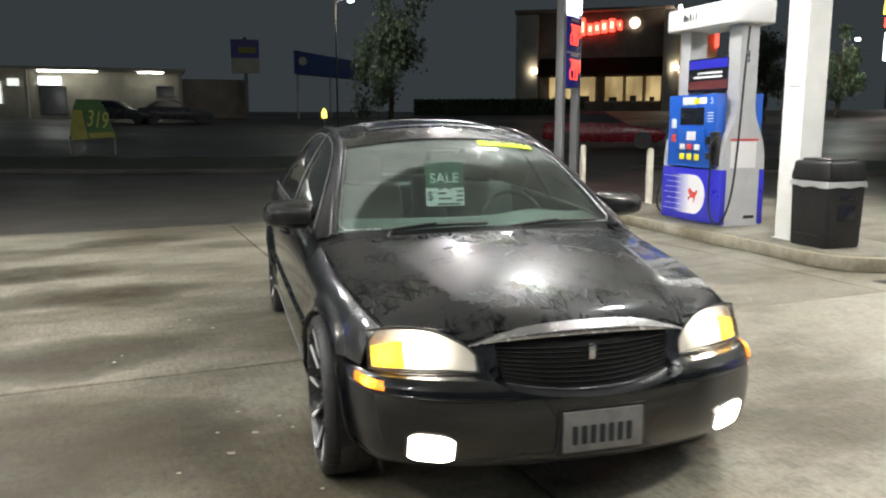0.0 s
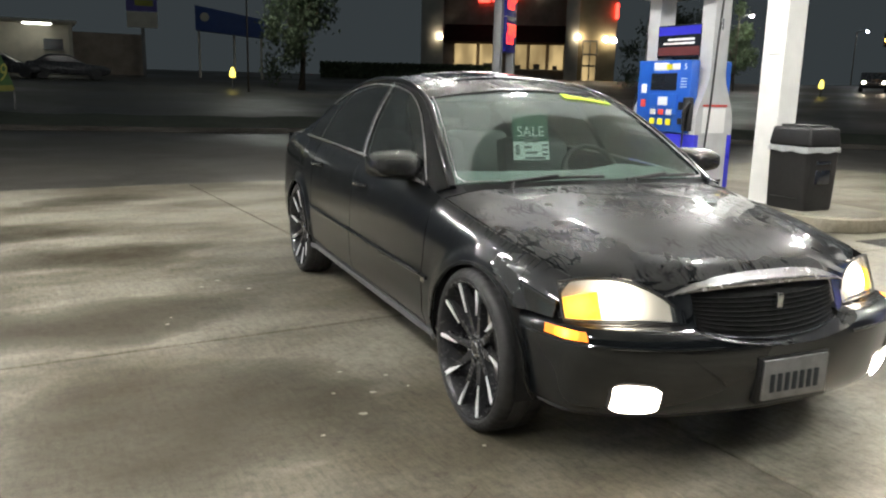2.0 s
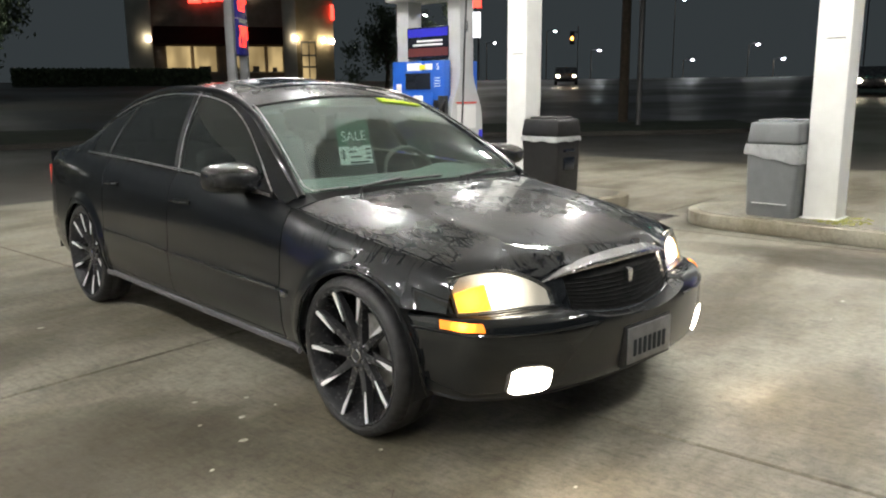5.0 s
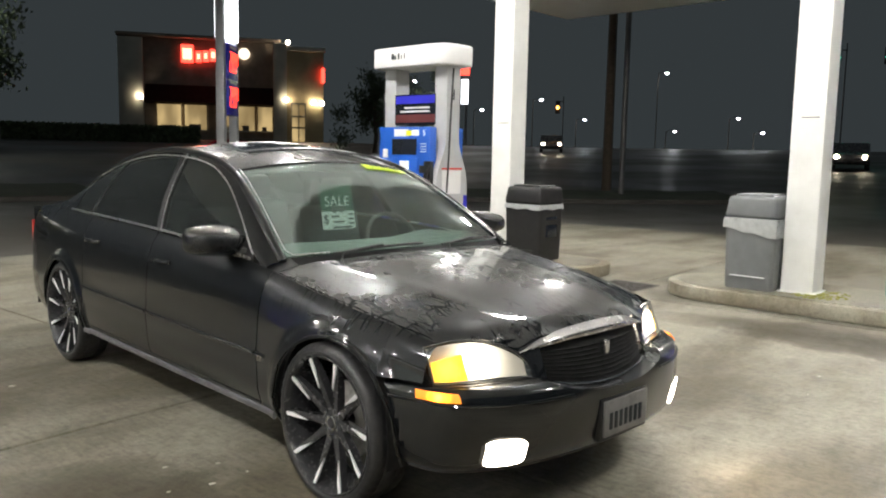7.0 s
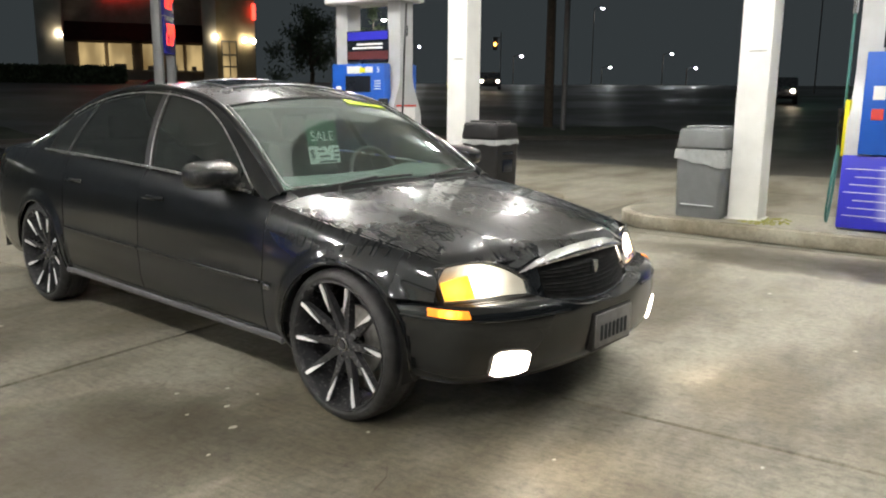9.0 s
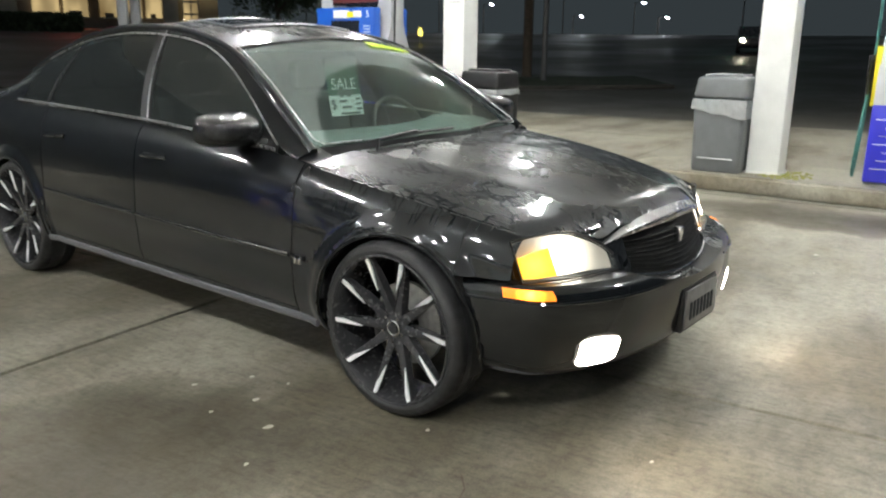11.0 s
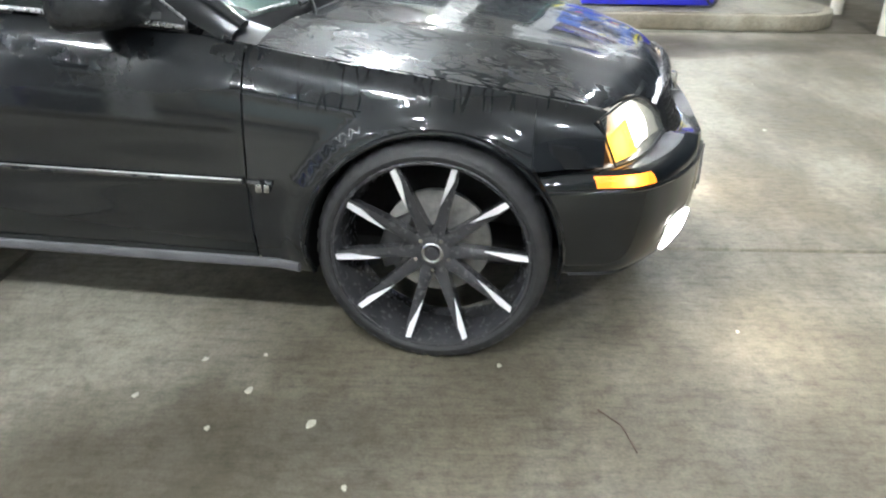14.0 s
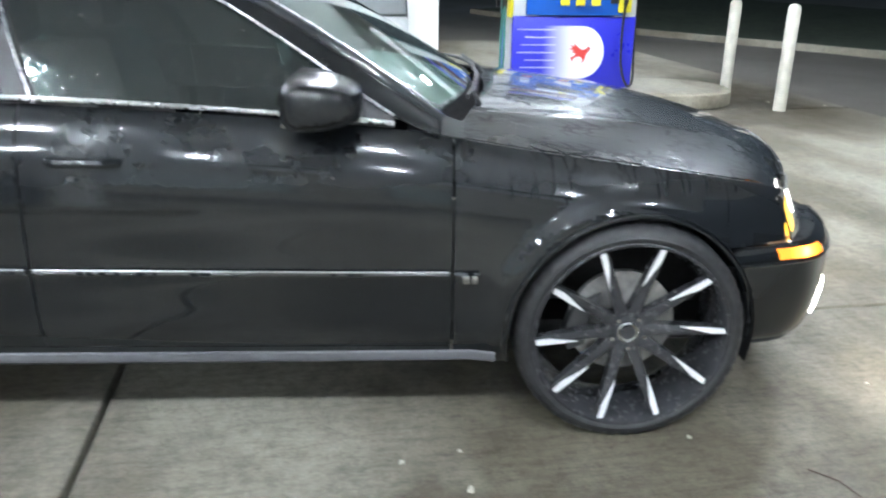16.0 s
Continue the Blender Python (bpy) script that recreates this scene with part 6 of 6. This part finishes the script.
def leaves(n, rx, ry, rz, cz, size, seed):
    """A crown of many small leaf clumps with gaps."""
    rnd = random.Random(seed)
    bm = bmesh.new()
    cl = [(rnd.gauss(0, 0.45), rnd.gauss(0, 0.45), rnd.gauss(0, 0.45)) for _ in range(26)]
    for _ in range(n):
        c = rnd.choice(cl)
        p = Vector(((c[0] + rnd.gauss(0, 0.17)) * rx, (c[1] + rnd.gauss(0, 0.17)) * ry, cz + (c[2] + rnd.gauss(0, 0.15)) * rz))
        m = Matrix.Translation(p) @ Euler((rnd.uniform(0, 6.3), rnd.uniform(0, 6.3), rnd.uniform(0, 6.3))).to_matrix().to_4x4()
        s_ = size * rnd.uniform(0.6, 1.4)
        bm.faces.new([bm.verts.new(m @ Vector(q)) for q in ((-s_, 0, 0), (0, -s_ * 0.45, 0.1 * s_), (s_, 0, 0), (0, s_ * 0.45, 0.1 * s_))])
    return bm


def tree(az, d, h, spread, seed, label):
    ob = thing("tree", label, "tree", faced(az, d))
    rnd = random.Random(seed)
    b = bmesh.new()
    tube(b, [(0, 0, 0), (0.1, 0, h * 0.25), (-0.05, 0.1, h * 0.5), (0.05, 0, h * 0.8)], lambda t: 0.22 - 0.16 * t, 8)
    for k in range(9):
        a, z = rnd.uniform(0, 6.28), h * rnd.uniform(0.3, 0.65)
        tube(b, [(0, 0, z), (math.cos(a) * spread * 0.3, math.sin(a) * spread * 0.3, z + h * 0.12), (math.cos(a) * spread * 0.65, math.sin(a) * spread * 0.65, z + h * 0.2)], lambda t: 0.09 - 0.07 * t, 6)
    part("trunk", b, M_BARK, ob)
    part("crown", leaves(5200, spread, spread, h * 0.42, h * 0.62, 0.13, seed), M_LEAF, ob, smooth=False)
    return ob


tree(13.9, 46, 7.2, 1.8, 3, "thin green tree dimly lit beside the road")
tree(39.2, 56, 5.2, 2.2, 5, "low bushy tree beyond the fuel pump")
tree(43.4, 63, 4.8, 1.3, 8, "small green tree lit by a street lamp")


def hedge(az0, az1, d, h, label):
    a, b_ = Vector((*bearing(az0, d), 0)), Vector((*bearing(az1, d), 0))
    mid = (a + b_) / 2
    ln = (b_ - a).length
    ang = math.degrees(math.atan2(b_.y - a.y, b_.x - a.x))
    ob = thing("hedge", label, "hedge", pose(mid.x, mid.y, rise(mid.x, mid.y) - 0.05, 0, 0, ang))
    rnd = random.Random(int(az0 * 7))
    bm = bmesh.new()
    for _ in range(9000):
        p = Vector((rnd.uniform(-ln / 2, ln / 2), rnd.uniform(-0.5, 0.5), h * rnd.random() ** 0.7))
        m = Matrix.Translation(p) @ Euler((rnd.uniform(0, 6.3), rnd.uniform(0, 6.3), rnd.uniform(0, 6.3))).to_matrix().to_4x4()
        s_ = rnd.uniform(0.1, 0.26)
        bm.faces.new([bm.verts.new(m @ Vector(q)) for q in ((-s_, 0, 0), (0, -s_ * 0.6, 0), (s_, 0, 0), (0, s_ * 0.6, 0))])
    part("foliage", bm, M_LEAF, ob, smooth=False)
    b = bmesh.new()
    for k in range(int(ln / 0.6)):
        x = -ln / 2 + 0.3 + 0.6 * k
        tube(b, [(x, 0, 0), (x + 0.05, 0.05, h * 0.4), (x, 0, h * 0.8)], 0.03, 5)
    part("stems", b, M_BARK, ob)
    return ob


hedge(15.0, 27.0, 70, 1.3, "dark clipped hedge before the restaurant")


def far_car(az, d, heading, paint, lit, label):
    """A plain saloon far off. Local -y is ahead."""
    x, y = bearing(az, d)
    ob = thing("parked_car", label, "car", pose(x, y, rise(x, y) - 0.03, 0, 0, heading))
    b = bmesh.new()
    prism(b, [(-2.2, 0.35), (-2.25, 0.6), (-1.9, 0.78), (-0.9, 0.88), (0.0, 1.38), (1.1, 1.4), (1.8, 1.0), (2.25, 0.95), (2.3, 0.4), (1.9, 0.28), (-1.9, 0.25)], -0.85, 0.85, "x", 0.06)
    part("body", b, paint, ob)
    gl = bmesh.new()
    prism(gl, [(-0.75, 0.95), (0.02, 1.31), (1.05, 1.33), (1.6, 1.0)], -0.866, 0.866, "x")
    part("windows", gl, M_SCREEN, ob)
    for sx in (-1, 1):
        for yy in (-1.4, 1.4):
            part("wheel", lathe(bmesh.new(), [(-0.1, 0.05), (-0.1, 0.32), (0.1, 0.32), (0.1, 0.05)], 20, "x", Matrix.Translation((sx * 0.78, yy, 0.32))), M_RUBBER, ob)
        lampb = bmesh.new()
        lathe(lampb, [(-0.02, 0.001), (-0.04, 0.09), (0.03, 0.11)], 16, "y", Matrix.Translation((sx * 0.62, -2.24, 0.64)))
        part("headlight", lampb, M_BULB if lit else M_LENS, ob, "lit headlight" if lit else "")
    return ob


far_car(71.4, 46, 71.4 * -1 + 0, M_CARGREY, True, "dark car with headlights on coming down the road")
far_car(51.9, 64, -51.9, M_CARGREY, True, "distant car with headlights on")
far_car(30.2, 31, 62, M_CARRED, False, "dark red car standing before the hedge")


def street_lamp(az, d, h, bulb, label, arm=0.8):
    ob = thing("street_lamp", label, "street lamp", faced(az, d))
    part("pole", cyl(bmesh.new(), (0, 0, 0), (0, 0, h), 0.05, 0.035), M_BARK, ob)
    part("arm", tube(bmesh.new(), [(0, 0, h - 0.15), (0.3 * arm, 0, h + 0.05), (arm, 0, h + 0.08)], 0.035, 6), M_DARKSTEEL, ob)
    hd = part("lamp_head", boxed(arm - 0.2, arm + 0.2, -0.1, 0.1, h + 0.02, h + 0.1, bevel=0.03), M_DARKSTEEL, ob)
    part("lens", boxed(arm - 0.11, arm + 0.11, -0.08, 0.08, h - 0.07, h + 0.018, bevel=0.03), bulb, hd, "glowing lamp lens")
    return ob


for az, d, el, bulb in ((59.1, 80, 6.0, M_BULBW), (50.5, 80, 4.15, M_BULBW), (59.8, 80, 2.05, M_BULBW), (41.2, 60, 5.35, M_BULBW), (53.6, 80, 2.8, M_BULBW), (63.9, 80, 2.95, M_BULBW), (65.5, 80, 2.0, M_BULBW), (46.3, 80, 3.4, M_BULBW), (43.6, 60, 5.2, M_BULBX), (10.3, 42, 8.6, M_BULBX)):
    x, y = bearing(az, d)
    street_lamp(az, d, 1.35 + d * math.tan(radians(el)) - rise(x, y), bulb, "tall street lamp glowing across the road")

wood = thing("utility_pole", "dark wooden utility pole beside the road", "pole", faced(55.9, 28))
part("shaft", cyl(bmesh.new(), (0, 0, -0.1), (0, 0, 9), 0.17, 0.13), M_BARK, wood)
part("cross_arm", boxed(-1.1, 1.1, -0.06, 0.06, 8.2, 8.32), M_BARK, wood)
mast = thing("signal_mast", "grey steel mast beside the road", "pole", faced(56.95, 25.5))
part("shaft", cyl(bmesh.new(), (0, 0, 0), (0, 0, 9), 0.09, 0.08), M_DARKSTEEL, mast)
part("base_plate", boxed(-0.2, 0.2, -0.2, 0.2, 0, 0.08), M_DARKSTEEL, mast)


def signal(az, d, el, lit, label):
    x, y = bearing(az, d)
    h = 1.35 + d * math.tan(radians(el)) - rise(x, y)
    ob = thing("traffic_signal", label, "traffic light", faced(az, d))
    part("pole", cyl(bmesh.new(), (0.5, 0.3, 0), (0.5, 0.3, h + 1), 0.05, 0.04), M_DARKSTEEL, ob)
    part("arm", boxed(-0.1, 0.55, 0.2, 0.3, h + 0.5, h + 0.58), M_DARKSTEEL, ob)
    hd = part("signal_head", boxed(-0.2, 0.2, -0.1, 0.2, h - 0.5, h + 0.6, bevel=0.04), M_BLACKPL, ob)
    for k in range(3):
        lb = bmesh.new()
        zz = h - 0.33 + 0.33 * k
        lathe(lb, [(-0.11, 0.001), (-0.13, 0.1), (-0.1, 0.13)], 16, "y", Matrix.Translation((0, 0, zz)))
        part("lens", lb, lit if k == 1 else M_SCREEN, hd)
    return ob


signal(52.26, 70, 3.62, M_AMBERLIT, "traffic signal showing amber across the road")
for az in (70.25, 73.05):
    signal(az, 60, 6.75, M_GREENLIT, "traffic signal showing green over the road")

# tall roadside sign: two plain yellow hoops over white and red boards
x, y = bearing(45.6, 90)
tall = thing("roadside_sign", "tall sign with two yellow hoops over a white board", "sign", faced(45.6, 90))
zb = rise(x, y)
part("mast", cyl(bmesh.new(), (0.2, 0.1, 0), (0.2, 0.1, 11.5 - zb), 0.15, 0.12), M_DARKSTEEL, tall)
for k in (-0.3, 0.3):
    bm = bmesh.new()
    tube(bm, [(k + 0.26 * math.cos(t), 0, 11.7 - zb + 1.9 * math.sin(t)) for t in steps(0, math.pi, 16)], 0.1, 8)
    part("hoop", bm, M_YELLIT, tall, "glowing yellow hoop")
part("red_board", boxed(-0.5, 0.5, -0.12, 0.12, 10.5 - zb, 11.4 - zb, bevel=0.04), M_NEONRED, tall)
part("white_board", boxed(-0.4, 0.4, -0.12, 0.12, 7.3 - zb, 10.0 - zb, bevel=0.04), M_PALELIT, tall)


def yellow_marker(az, d, el, label):
    x, y = bearing(az, d)
    z = 1.35 + d * math.tan(radians(el)) - rise(x, y)
    ob = thing("lit_marker_sign", label, "sign", faced(az, d))
    part("post", boxed(-0.04, 0.04, 0.02, 0.1, 0, z), M_DARKSTEEL, ob)
    part("face", prism(bmesh.new(), [(-0.15, z - 0.25), (0.15, z - 0.25), (0.15, z + 0.05), (0.05, z + 0.27), (-0.05, z + 0.27), (-0.15, z + 0.05)], -0.05, 0.0, "y"), M_YELLIT, ob, "glowing yellow face")
    return ob


yellow_marker(9.2, 45, 0.8, "small house-shaped yellow sign glowing beside the road")
yellow_marker(49.0, 55, 0.9, "small house-shaped yellow sign glowing across the road")

# shop across the side street
shop = thing("shop", "long low pale shop with lit strip lamps under its eaves", "building", faced(-5.1, 60))
part("wall", boxed(-12, 4.3, 0.5, 9, 0, 3.25, bevel=0.03), M_CREAM, shop)
# the wall's fade beyond its lamps, put into a browner block
part("wing", boxed(4.32, 9.0, 1.2, 8.5, 0, 2.9, bevel=0.03), M_BRICK, shop, "browner end block where the lit wall fades out")
part("roof", boxed(-12.4, 4.6, -1.4, 9.5, 3.25, 3.45, bevel=0.05), M_CREAM, shop, "thin flat roof with deep eaves")
for a, b_ in ((-4.9, -1.2), (1.4, 3.1)):
    part("strip_lamp", boxed(a, b_, -0.9, -0.75, 3.12, 3.24, bevel=0.02), glow("strip_lamp_light", (0.98, 1.0, 0.85), 3.5), shop, "glowing strip lamp")
for a, b_, z0, z1, mt in ((-8.6, -7.3, 1.0, 2.5, M_ROOM2), (-6.9, -6.2, 2.2, 2.7, M_ROOM2), (-5.0, -3.6, 2.3, 2.85, M_PALELIT), (-5.0, -3.3, 0.3, 2.2, M_SCREEN), (2.6, 3.8, 1.6, 2.3, M_SCREEN)):
    w = part("window", boxed(a, b_, 0.4, 0.47, z0, z1), mt, shop)
    part("frame", boxed(a - 0.06, b_ + 0.06, 0.42, 0.49, z0 - 0.06, z0), M_DARKSTEEL, w)
for x in (-9.2, -5.6, 4.2):
    part("post", boxed(x - 0.1, x + 0.1, -1.2, -1.0, 0, 3.3), M_CREAM, shop)
for az, hd in ((-5.0, 80), (-1.2, 95)):
    far_car(az, 52, hd, M_CARGREY, False, "dark car parked before the shop")

# yellow and green folding sign with a number
fs = thing("folding_sign", "yellow and green tent-shaped price banner", "sign", faced(-5.3, 28))
zt = 0.5
part("front_face", prism(bmesh.new(), [(-0.15, zt), (0.7, zt + 0.05), (0.36, zt + 1.15), (-0.3, zt + 1.15)], -0.02, 0.02, "y"), M_FLAGG, fs)
part("side_face", prism(bmesh.new(), [(-0.75, zt - 0.02), (-0.17, zt), (-0.32, zt + 1.15), (-0.55, zt + 1.1)], 0.03, 0.06, "y"), M_FLAGY, fs)
part("green_band", prism(bmesh.new(), [(-0.12, zt + 0.02), (0.69, zt + 0.07), (0.63, zt + 0.24), (-0.15, zt + 0.2)], -0.03, -0.021, "y"), M_FLAGY, fs)
part("green_band", prism(bmesh.new(), [(-0.58, zt + 0.95), (0.36, zt + 0.95), (0.28, zt + 1.3), (-0.45, zt + 1.3)], -0.035, 0.065, "y"), M_FLAGG, fs)
lettering("number", "319", 0.62, M_NUM, fs, pose(0.17, -0.032, zt + 0.62, 90, 10, 0) @ Matrix.Diagonal((0.72, 1.25, 1, 1)), 0.004)
for x in (-0.7, 0.65):
    part("foot", boxed(x - 0.03, x + 0.03, -0.1, 0.4, 0, zt + 0.1), M_DARKSTEEL, fs)

# board sign and blue awning beyond it
bd = thing("board_sign", "tall roadside board, purple and yellow over white", "sign", faced(3.35, 60))
part("post", boxed(-0.12, 0.12, 0.1, 0.3, 0, 5.9), M_DARKSTEEL, bd)
part("white_board", boxed(-1.0, 1.0, -0.1, 0.1, 3.3, 4.35), M_CREAM, bd)
part("purple_board", boxed(-1.0, 1.0, -0.1, 0.1, 4.4, 5.7), M_PURPLE, bd)
part("yellow_bar", boxed(-0.45, 0.75, -0.13, -0.1, 4.75, 5.15), M_FLAGY, bd)
aw = thing("blue_awning", "blue awning canopy on posts, dimly lit", "awning", faced(9.0, 60))
part("cloth", prism(bmesh.new(), [(-2.4, 3.3), (2.3, 2.9), (2.3, 4.2), (-2.4, 5.0)], -0.5, 0.5, "y", 0.04), M_SIGNBLUE, aw)
dsk = bmesh.new()
lathe(dsk, [(-0.56, 0.001), (-0.56, 0.3), (-0.5, 0.3)], 20, "y", Matrix.Translation((-1.75, 0, 4.2)))
part("pale_disc", dsk, M_CREAM, aw)
for x in (-2.2, 0.2, 2.1):
    part("post", cyl(bmesh.new(), (x, 0, 0), (x, 0, 3.4), 0.08), M_CREAM, aw)

# kerb and grass verges
def verge(p0, p1, width, label, kerb=M_KERB):
    a, b_ = Vector((*p0, 0)), Vector((*p1, 0))
    d = (b_ - a)
    ang = math.degrees(math.atan2(d.y, d.x))
    ob = tagged(thing("verge", label, "verge", pose(a.x, a.y, 0, 0, 0, ang)), kind="structure")
    n = 24
    def gz(u, w):
        q = a + d.normalized() * u + Vector((-d.y, d.x, 0)).normalized() * w
        return rise(q.x, q.y) - 0.03
    bm = sheet(bmesh.new(), lambda u, w: Vector((u, w, gz(u, w) + 0.12)), steps(0, d.length, n), [0.0, 0.15], 0)
    r = bmesh.ops.extrude_face_region(bm, geom=bm.faces[:])
    for v in [e for e in r["geom"] if isinstance(e, bmesh.types.BMVert)]:
        v.co.z -= 0.2
    part("kerb", bm, kerb, ob)
    bm = sheet(bmesh.new(), lambda u, w: Vector((u, w, gz(u, w) + 0.1 + 0.05 * noise.noise(Vector((u * 0.7, w * 0.7, 3))))), steps(0, d.length, 60), steps(0.15, width, 8), 0)
    part("turf", bm, M_GRASS, ob)
    return ob


verge((19.0, -1.0), (6.0, -9.5), 9.0, "pale kerb with dark turf and litter beyond it")
verge((-16.0, 19.8), (5.6, 18.3), 4.0, "kerb toned dark for the night, with dark turf along the side street", M_DARKKERB)
verge((10.0, 17.0), (19.5, 7.5), 3.5, "kerb toned dark for the night, with dark turf along the road", M_DARKKERB)

# unseen station shop, added behind the walk to be mirrored in the car's flank
own = thing("station_shop", "plain pale unseen shop, added for reflections in the car", "building", pose(-15.5, 1.0, 0))
part("wall", boxed(-6, 0, -11, 11, 0, 3.9, bevel=0.03), M_CREAM, own)
part("roof_edge", boxed(-6.2, 0.5, -11.3, 11.3, 3.9, 4.5, bevel=0.05), M_WHITE, own)
for a, b_ in ((-8.5, -5.5), (-2.6, -0.8), (1.5, 5.5)):
    w = part("window", boxed(0.01, 0.06, a, b_, 0.8, 2.8), M_ROOM3, own, "faintly glowing window of the added shop")
    part("frame", boxed(0.0, 0.09, a - 0.08, a, 0.7, 2.9), M_DARKSTEEL, w)
    part("frame", boxed(0.0, 0.09, b_, b_ + 0.08, 0.7, 2.9), M_DARKSTEEL, w)

# ---------------------------------------------------------------- small things on the ground
M_GUM = plain("trodden_gum", (0.5, 0.48, 0.41), 0.7, 0, 0.2, 40, 0.1)
rnd = random.Random(4)
bits = [(-1.13, 0.457, 0.018), (-1.241, 0.248, 0.02), (-1.333, 2.466, 0.02), (-0.773, -0.655, 0.014), (-1.006, 0.639, 0.014), (-0.956, 0.475, 0.01), (-1.5, 2.75, 0.016), (-1.62, 2.6, 0.014), (-1.2, 0.75, 0.012), (-1.3, 0.5, 0.01), (0.9, -2.4, 0.018), (1.6, -1.4, 0.015), (2.6, -0.6, 0.018), (-0.6, -0.9, 0.01), (-1.45, 0.1, 0.01), (-0.9, -0.2, 0.01), (-1.9, 1.8, 0.014), (5.2, -3.1, 0.03), (5.0, -3.6, 0.025)]
for _ in range(14):
    bits.append((rnd.uniform(-3.4, 3.5), rnd.uniform(-2.2, 5.5), rnd.uniform(0.005, 0.011)))
for x, y, r in bits:
    if -0.8 < x < 0.8 and -0.7 < y < 4:
        continue
    b = bmesh.new()
    n = 9
    ring = [(x + r * rnd.uniform(0.6, 1.2) * math.cos(2 * math.pi * k / n), y + r * 0.7 * rnd.uniform(0.6, 1.2) * math.sin(2 * math.pi * k / n)) for k in range(n)]
    ob = new("chewing_gum", mesh_of("chewing_gum", prism(b, ring, 0.0005, 0.003), M_GUM))
    tagged(ob, "flattened pale spot of gum on the concrete", "gum", "gum spots")
twig = part("twig", tube(bmesh.new(), [(-1.063, -0.473, 0.003), (-1.123, -0.532, 0.006), (-1.219, -0.566, 0.003)], 0.002, 5), M_BARK)
tagged(twig, "thin dark bent twig lying on the concrete", "twig")
b = bmesh.new()
rnd = random.Random(12)
for _ in range(160):
    a, q = rnd.uniform(0, 6.28), rnd.uniform(0.0, 1.0) ** 0.7
    x, y, r = -0.02 + 0.3 * q * math.cos(a), -0.08 + 0.26 * q * math.sin(a), rnd.uniform(0.008, 0.022)
    lathe(b, [(0.0, r), (0.006, r * 0.7), (0.008, 0.001)], 6, "z", Matrix.Translation((x, y, 0)))
tagged(part("moss", b, M_MOSS, None, "", ISL @ pose(0.08, 0.02, 0.1465)), "yellow-green moss round a pillar foot", "moss", kind="stuff")
gr = thing("drain_grate", "rusty iron drain grate between the islands", "grate", ISL @ pose(-0.1, 1.93, 0.0))
part("frame", boxed(-0.32, 0.32, -0.27, 0.27, 0.002, 0.006), M_GRATE, gr)
for k in range(9):
    part("bar", boxed(-0.28 + 0.062 * k, -0.25 + 0.062 * k, -0.24, 0.24, 0.006, 0.014, bevel=0.002), M_GRATE, gr)
